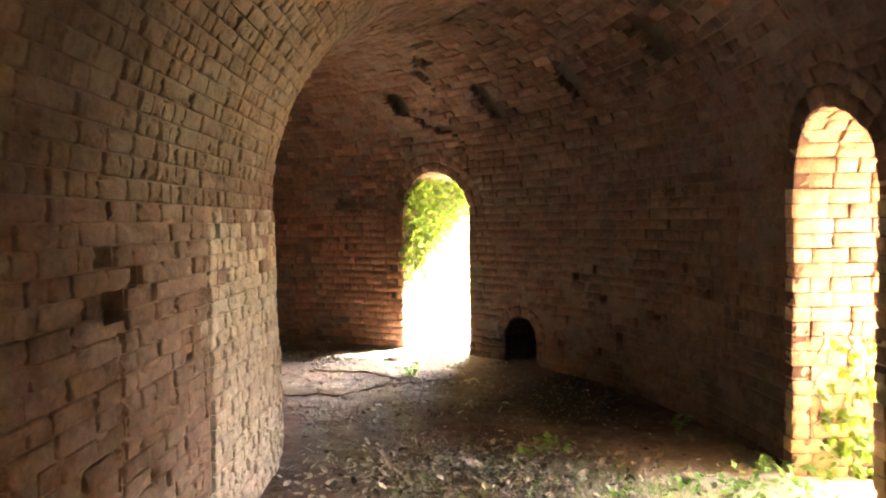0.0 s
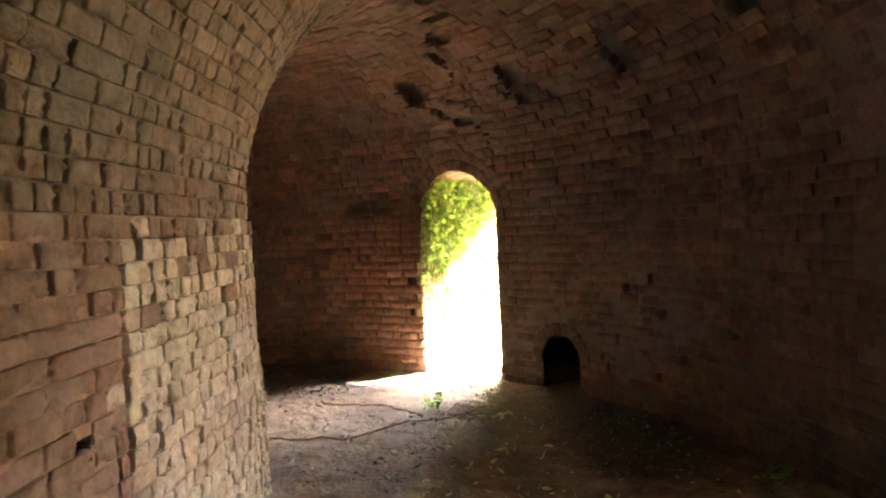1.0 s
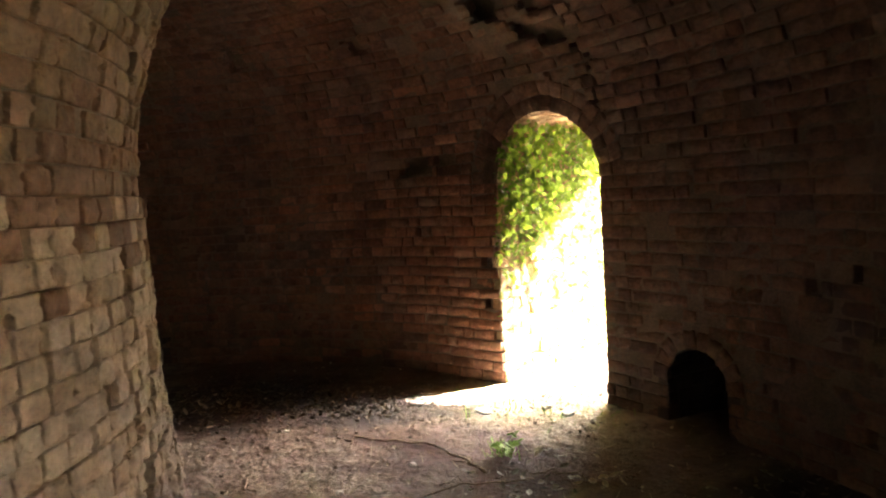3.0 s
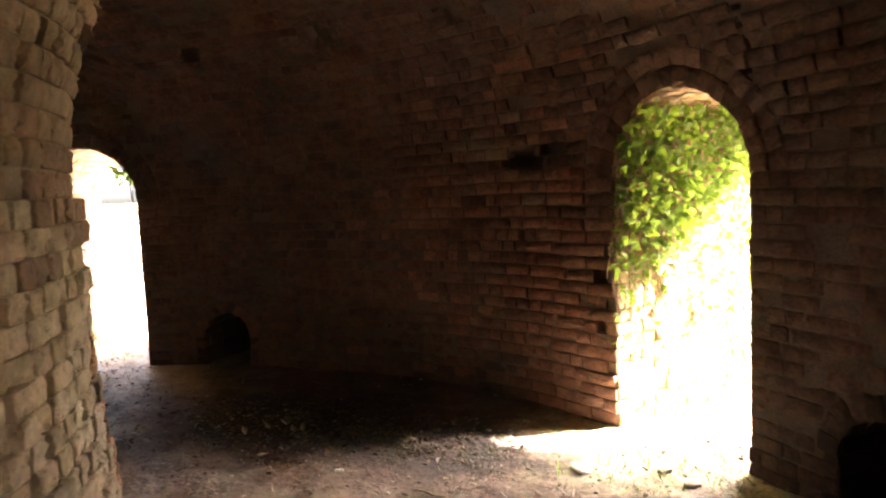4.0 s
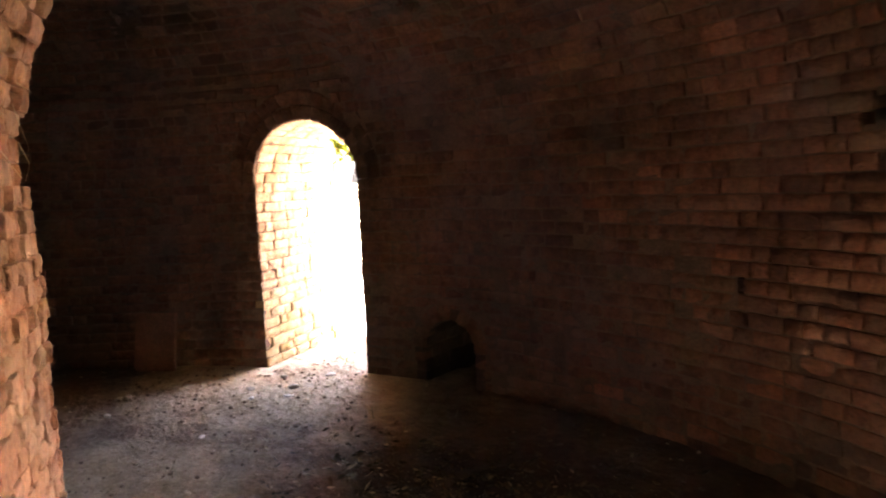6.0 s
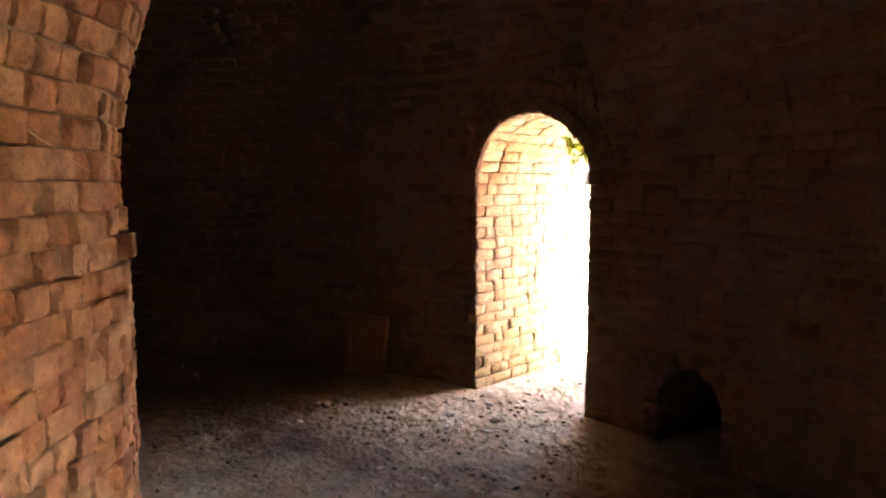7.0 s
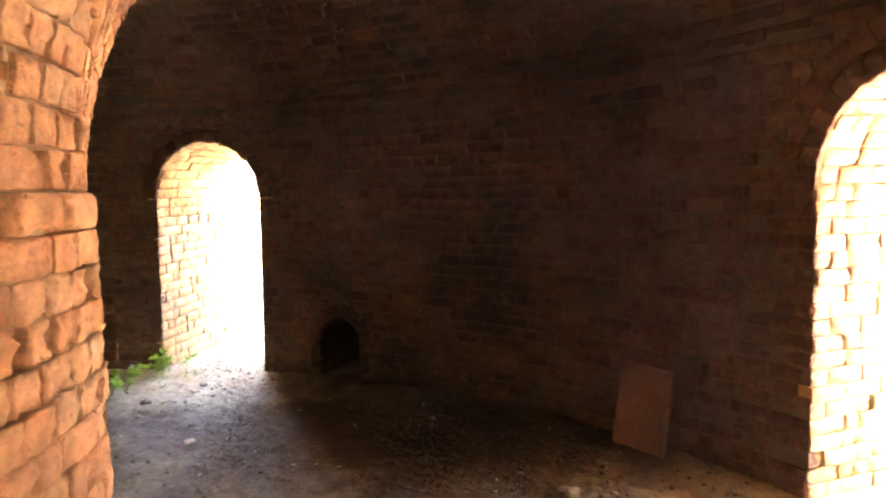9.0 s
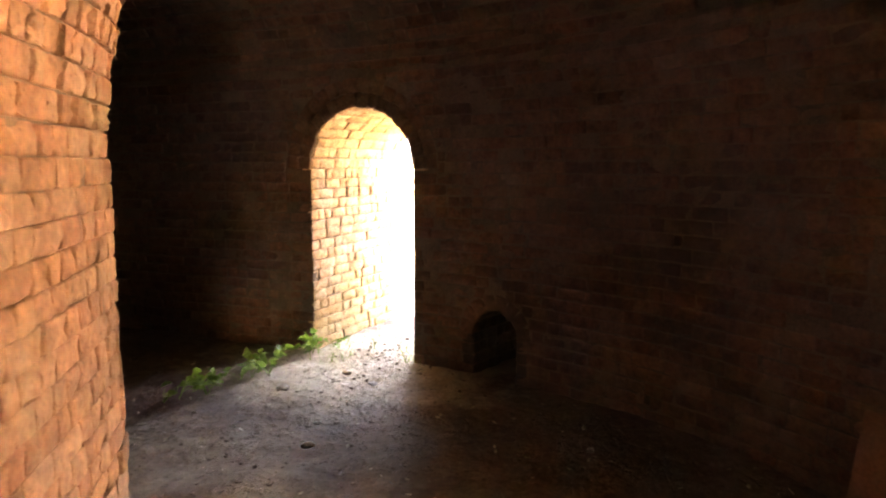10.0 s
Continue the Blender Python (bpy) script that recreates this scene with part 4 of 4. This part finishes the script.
def grass():
    rnd = random.Random(81)
    poses = []
    for cx, cy, sx, sy, n in ((1.1, 3.75, 0.35, 0.22, 420), (-0.41, 6.89, 0.05, 0.04, 50), (-0.1, 7.75, 0.3, 0.2, 160), (-8.9, 4.75, 0.35, 0.08, 160), (0.3, 4.0, 0.4, 0.3, 180), (-8.4, 4.1, 0.2, 0.15, 60), (-5.3, 9.4, 0.3, 0.3, 120)):
        for _ in range(n):
            x, y = rnd.gauss(cx, sx), rnd.gauss(cy, sy)
            if R_IN + 0.05 < plan_r(x, y):
                a = rnd.uniform(0, math.tau)
                poses.append(posed(Vector((x, y, floor_z(x, y) - 0.003)), (math.cos(a) * 0.5, math.sin(a) * 0.5, 0.8), (math.cos(a), math.sin(a), 0.1), rnd.uniform(0.04, 0.12), rnd, 0.25))
    straw = []
    for cx, cy, sx, sy, n in ((0.6, 3.8, 0.5, 0.3, 900), (-0.3, 4.6, 0.5, 0.5, 350), (-0.6, 6.4, 0.7, 0.6, 350), (-5.4, 7.7, 0.8, 0.6, 700), (-4.9, 8.3, 0.3, 0.35, 300), (-0.2, 7.6, 0.4, 0.3, 250)):
        for _ in range(n):
            x, y = rnd.gauss(cx, sx), rnd.gauss(cy, sy)
            if R_IN + 0.05 < plan_r(x, y) < R_OUT + 0.8:
                a = rnd.uniform(0, math.tau)
                straw.append(posed(Vector((x, y, floor_z(x, y) + 0.002)), (math.cos(a), math.sin(a), 0.15), (0, 0, 1), rnd.uniform(0.03, 0.1), rnd, 0.2))
    tagged(leaf_mesh("straw", BLADE, straw, DRY), "dry straw and grass stalks strewn on the floor", "straw")
    ob = leaf_mesh("grass", BLADE, poses, WEED)
    tagged(ob, "thin short green grass on the earth floor", "grass")


grass()


# ---- litter on the floor ----
def litter():
    rnd = random.Random(91)
    poses = []

    def drop(x, y, lo, hi):
        if R_IN + 0.05 < plan_r(x, y) < R_OUT + 0.6:
            a = rnd.uniform(0, math.tau)
            poses.append(posed(Vector((x, y, floor_z(x, y) + 0.003)), (math.cos(a), math.sin(a), 0), (0, 0, 1), rnd.uniform(lo, hi), rnd, 0.35))

    for cx, cy, sx, sy, n in ((0.1, 4.25, 0.45, 0.28, 1300), (0.3, 3.7, 0.6, 0.3, 1200), (-3.05, 7.7, 0.38, 0.25, 120), (-0.2, 5.4, 0.5, 0.3, 90), (-0.2, 6.5, 0.25, 0.15, 50)):
        for _ in range(n):
            drop(rnd.gauss(cx, sx), rnd.gauss(cy, sy), 0.025, 0.075)
    for _ in range(800):
        a, r = rnd.uniform(-0.3, math.pi + 0.2), rnd.uniform(R_IN + 0.1, R_OUT)
        drop(CX + r * math.cos(a), CY + r * math.sin(a), 0.012, 0.045)
    ob = leaf_mesh("leaf_litter", DEAD_LEAF, poses, DRY)
    poses.clear()
    # leaves darkened and multiplied to paint in the shade by the wall
    for cx, cy, sx, sy, n in ((-3.05, 7.7, 0.45, 0.35, 800), (-2.3, 7.9, 0.55, 0.4, 700), (-1.6, 7.75, 0.4, 0.22, 420), (0.9, 5.6, 0.35, 0.5, 300), (1.2, 6.4, 0.3, 0.4, 160)):
        for _ in range(n):
            drop(rnd.gauss(cx, sx), rnd.gauss(cy, sy), 0.02, 0.055)
    tagged(leaf_mesh("leaf_litter", DEAD_LEAF, poses, SHADED_LEAF), "dark rotting leaves with painted shade along the foot of the wall", "leaf litter")
    tagged(ob, "curled dead brown leaves scattered on the earth floor", "leaf litter")


litter()


def stone_mesh(seed, material):
    rnd = random.Random(seed)
    bm = bmesh.new()
    bmesh.ops.create_icosphere(bm, subdivisions=2, radius=0.5)
    k = [rnd.uniform(0.7, 1.2), rnd.uniform(0.55, 0.95), rnd.uniform(0.35, 0.6)]
    for v in bm.verts:
        q = 1 + 0.35 * noise.noise(v.co * 2.2 + Vector((seed, 0, 0)))
        v.co = Vector((v.co.x * k[0], v.co.y * k[1], v.co.z * k[2])) * q
    me = bpy.data.meshes.new("stone")
    bm.to_mesh(me)
    bm.free()
    me.materials.append(material)
    return me


STONES = [stone_mesh(s, STONE) for s in range(5)]
PALE_STONES = [stone_mesh(20 + s, PALE_STONE) for s in range(3)]
rs = random.Random(17)
for x, y, d, pale in ((-5.88, 7.24, 0.12, 0), (-5.95, 7.2, 0.07, 0), (-5.61, 7.01, 0.06, 1), (-5.13, 8.22, 0.1, 0), (-5.16, 7.88, 0.05, 1), (-6.55, 4.9, 0.07, 1), (-7.38, 4.18, 0.12, 0), (-6.9, 4.75, 0.06, 0),
                      (-0.6, 5.71, 0.08, 1), (-0.63, 7.65, 0.13, 1), (-0.2, 7.75, 0.1, 0), (-0.05, 7.6, 0.09, 1), (-1.9, 7.2, 0.05, 1), (-5.2, 8.6, 0.08, 1), (-5.5, 8.35, 0.07, 0), (-5.0, 8.1, 0.07, 1), (-5.4, 8.0, 0.07, 0),
                      (-7.0, 6.4, 0.07, 0), (-7.9, 4.4, 0.09, 0), (-0.35, 5.2, 0.05, 1), (-1.2, 6.3, 0.06, 0), (-0.9, 6.7, 0.05, 1), (-7.75, 4.7, 0.07, 0), (-4.7, 7.3, 0.05, 1)):
    ob = new("stone", rs.choice(PALE_STONES if pale else STONES))
    ob.matrix_world = pose(x, y, floor_z(x, y) + d * 0.1, 0, 0, rs.uniform(0, 360)) @ Matrix.Diagonal((d, d, d, 1))
    tagged(ob, "small pale chalky stone on the earth floor" if pale else "small grey brown stone on the earth floor", "stone", "stones on the floor")


def gravel():
    rnd = random.Random(23)
    base = [(np.array([v.co[:] for v in m.vertices]), [tuple(p.vertices) for p in m.polygons]) for m in (stone_mesh_low(s) for s in range(4))]
    verts, faces = [], []
    spots = [(-5.4, 8.3, 0.45, 0.5, 260), (-8.4, 4.5, 0.5, 0.3, 200), (-0.1, 8.0, 0.4, 0.4, 220), (-5.6, 7.2, 0.8, 0.5, 260), (-7.0, 4.9, 0.7, 0.6, 220)]
    pts = [(rnd.gauss(a, c), rnd.gauss(b_, e)) for a, b_, c, e, n in spots for _ in range(n)]
    for _ in range(2300):
        a, r = rnd.uniform(-0.4, math.pi + 0.3), rnd.uniform(R_IN + 0.05, R_OUT)
        pts.append((CX + r * math.cos(a), CY + r * math.sin(a)))
    for x, y in pts:
        if not R_IN + 0.03 < plan_r(x, y) < R_OUT + THICK:
            continue
        v, f = base[rnd.randrange(4)]
        d = 0.008 + 0.03 * rnd.random() ** 3
        g = rnd.uniform(0, math.tau)
        rot = np.array([[math.cos(g), -math.sin(g), 0], [math.sin(g), math.cos(g), 0], [0, 0, 1]])
        n0 = len(verts)
        verts.extend((v * d @ rot.T + np.array([x, y, floor_z(x, y) + d * 0.12])).tolist())
        faces.extend([tuple(n0 + i for i in q) for q in f])
    tagged(new("gravel", mesh_of("gravel", verts, faces, GRIT)), "loose grit and crumbs of brick on the floor", "gravel", kind="stuff")


def stone_mesh_low(seed):
    rnd = random.Random(seed)
    bm = bmesh.new()
    bmesh.ops.create_icosphere(bm, subdivisions=1, radius=0.5)
    for v in bm.verts:
        v.co = Vector((v.co.x * rnd.uniform(0.8, 1.2), v.co.y * rnd.uniform(0.6, 1.0), v.co.z * rnd.uniform(0.4, 0.7)))
    me = bpy.data.meshes.new("crumb")
    bm.to_mesh(me)
    bm.free()
    return me


gravel()


def twig(points, r0, r1, label, seed, shoots=3):
    rnd = random.Random(seed)
    thing = tagged(new("twig"), label, "twig", "twigs on the floor")
    thing.matrix_world = pose(points[0][0], points[0][1], 0)
    o = Vector((points[0][0], points[0][1], 0))
    fine = []
    for (x0, y0), (x1, y1) in zip(points[:-1], points[1:]):
        for s in range(5):
            x, y = x0 + (x1 - x0) * s / 5, y0 + (y1 - y0) * s / 5
            x, y = x + rnd.gauss(0, 0.012), y + rnd.gauss(0, 0.012)
            fine.append(Vector((x, y, floor_z(x, y) + r0 + 0.004 + 0.012 * rnd.random())) - o)
    tube("branch", fine, r0, r1, STEM, thing)
    for _ in range(shoots):
        p = rnd.choice(fine[2:-1])
        a = rnd.uniform(0, math.tau)
        d = Vector((math.cos(a), math.sin(a), 0.12)) * rnd.uniform(0.06, 0.16)
        tube("shoot", [p, p + d * 0.5 + Vector((0, 0, 0.01)), p + d], 0.003, 0.0015, STEM, thing, 5)


twig([(-1.8, 6.4), (-1.6, 6.15), (-1.43, 6.05), (-1.0, 6.02), (-0.57, 6.41), (-0.13, 6.52)], 0.009, 0.005, "long thin bent dry twig lying on the earth floor", 1, 5)
twig([(-1.4, 7.0), (-1.36, 7.11), (-0.91, 7.04), (-0.6, 6.75), (-0.42, 6.55)], 0.005, 0.011, "thin curved dry twig lying on the earth floor", 2, 3)
twig([(-0.25, 6.62), (-0.05, 6.6), (0.1, 6.66)], 0.006, 0.003, "short broken dry twig on the earth floor", 3, 3)
twig([(-0.35, 6.45), (-0.15, 6.62)], 0.005, 0.003, "short broken dry twig on the earth floor", 4, 2)
twig([(0.3, 5.6), (0.55, 5.68)], 0.004, 0.002, "short broken dry twig on the earth floor", 5, 1)
twig([(-6.0, 5.6), (-5.8, 5.75)], 0.004, 0.002, "short broken dry twig on the earth floor", 6, 1)


# ---- board against the wall ----
def leaning_board():
    wood = earthy("weathered_board", [(0.3, (0.13, 0.066, 0.04)), (0.7, (0.22, 0.12, 0.075))], 4.0, 50.0, 0.8, 0.4, 0.004)
    a, c = Vector((-6.66, 7.55, 0)), Vector((-6.42, 7.83, 0))
    mid = (a + c) / 2
    back = Vector((mid.x - CX, mid.y - CY, 0)).normalized()
    w, h, th = (c - a).length, 0.5, 0.035
    thing = tagged(new("leaning_board"), "flat reddish brown board leaning against the brick wall", "board")
    side = Vector((-back.y, back.x, 0))
    ang = math.asin(0.1 / h)
    up = Vector((0, 0, 1)) * math.cos(ang) + back * math.sin(ang)
    m = Matrix((side, up.cross(side) * -1, up)).transposed().to_4x4()
    m.translation = Vector((mid.x, mid.y, floor_z(mid.x, mid.y) - 0.004))
    thing.matrix_world = m
    bm = bmesh.new()
    bmesh.ops.create_cube(bm, size=1)
    bmesh.ops.scale(bm, vec=(w, th, h), verts=bm.verts)
    bmesh.ops.translate(bm, vec=(0, 0, h / 2), verts=bm.verts)
    bmesh.ops.bevel(bm, geom=bm.edges[:], offset=0.006, segments=2, affect="EDGES")
    me = bpy.data.meshes.new("panel")
    bm.to_mesh(me)
    bm.free()
    me.materials.append(wood)
    ob = new("panel", me)
    ob.parent = thing


leaning_board()
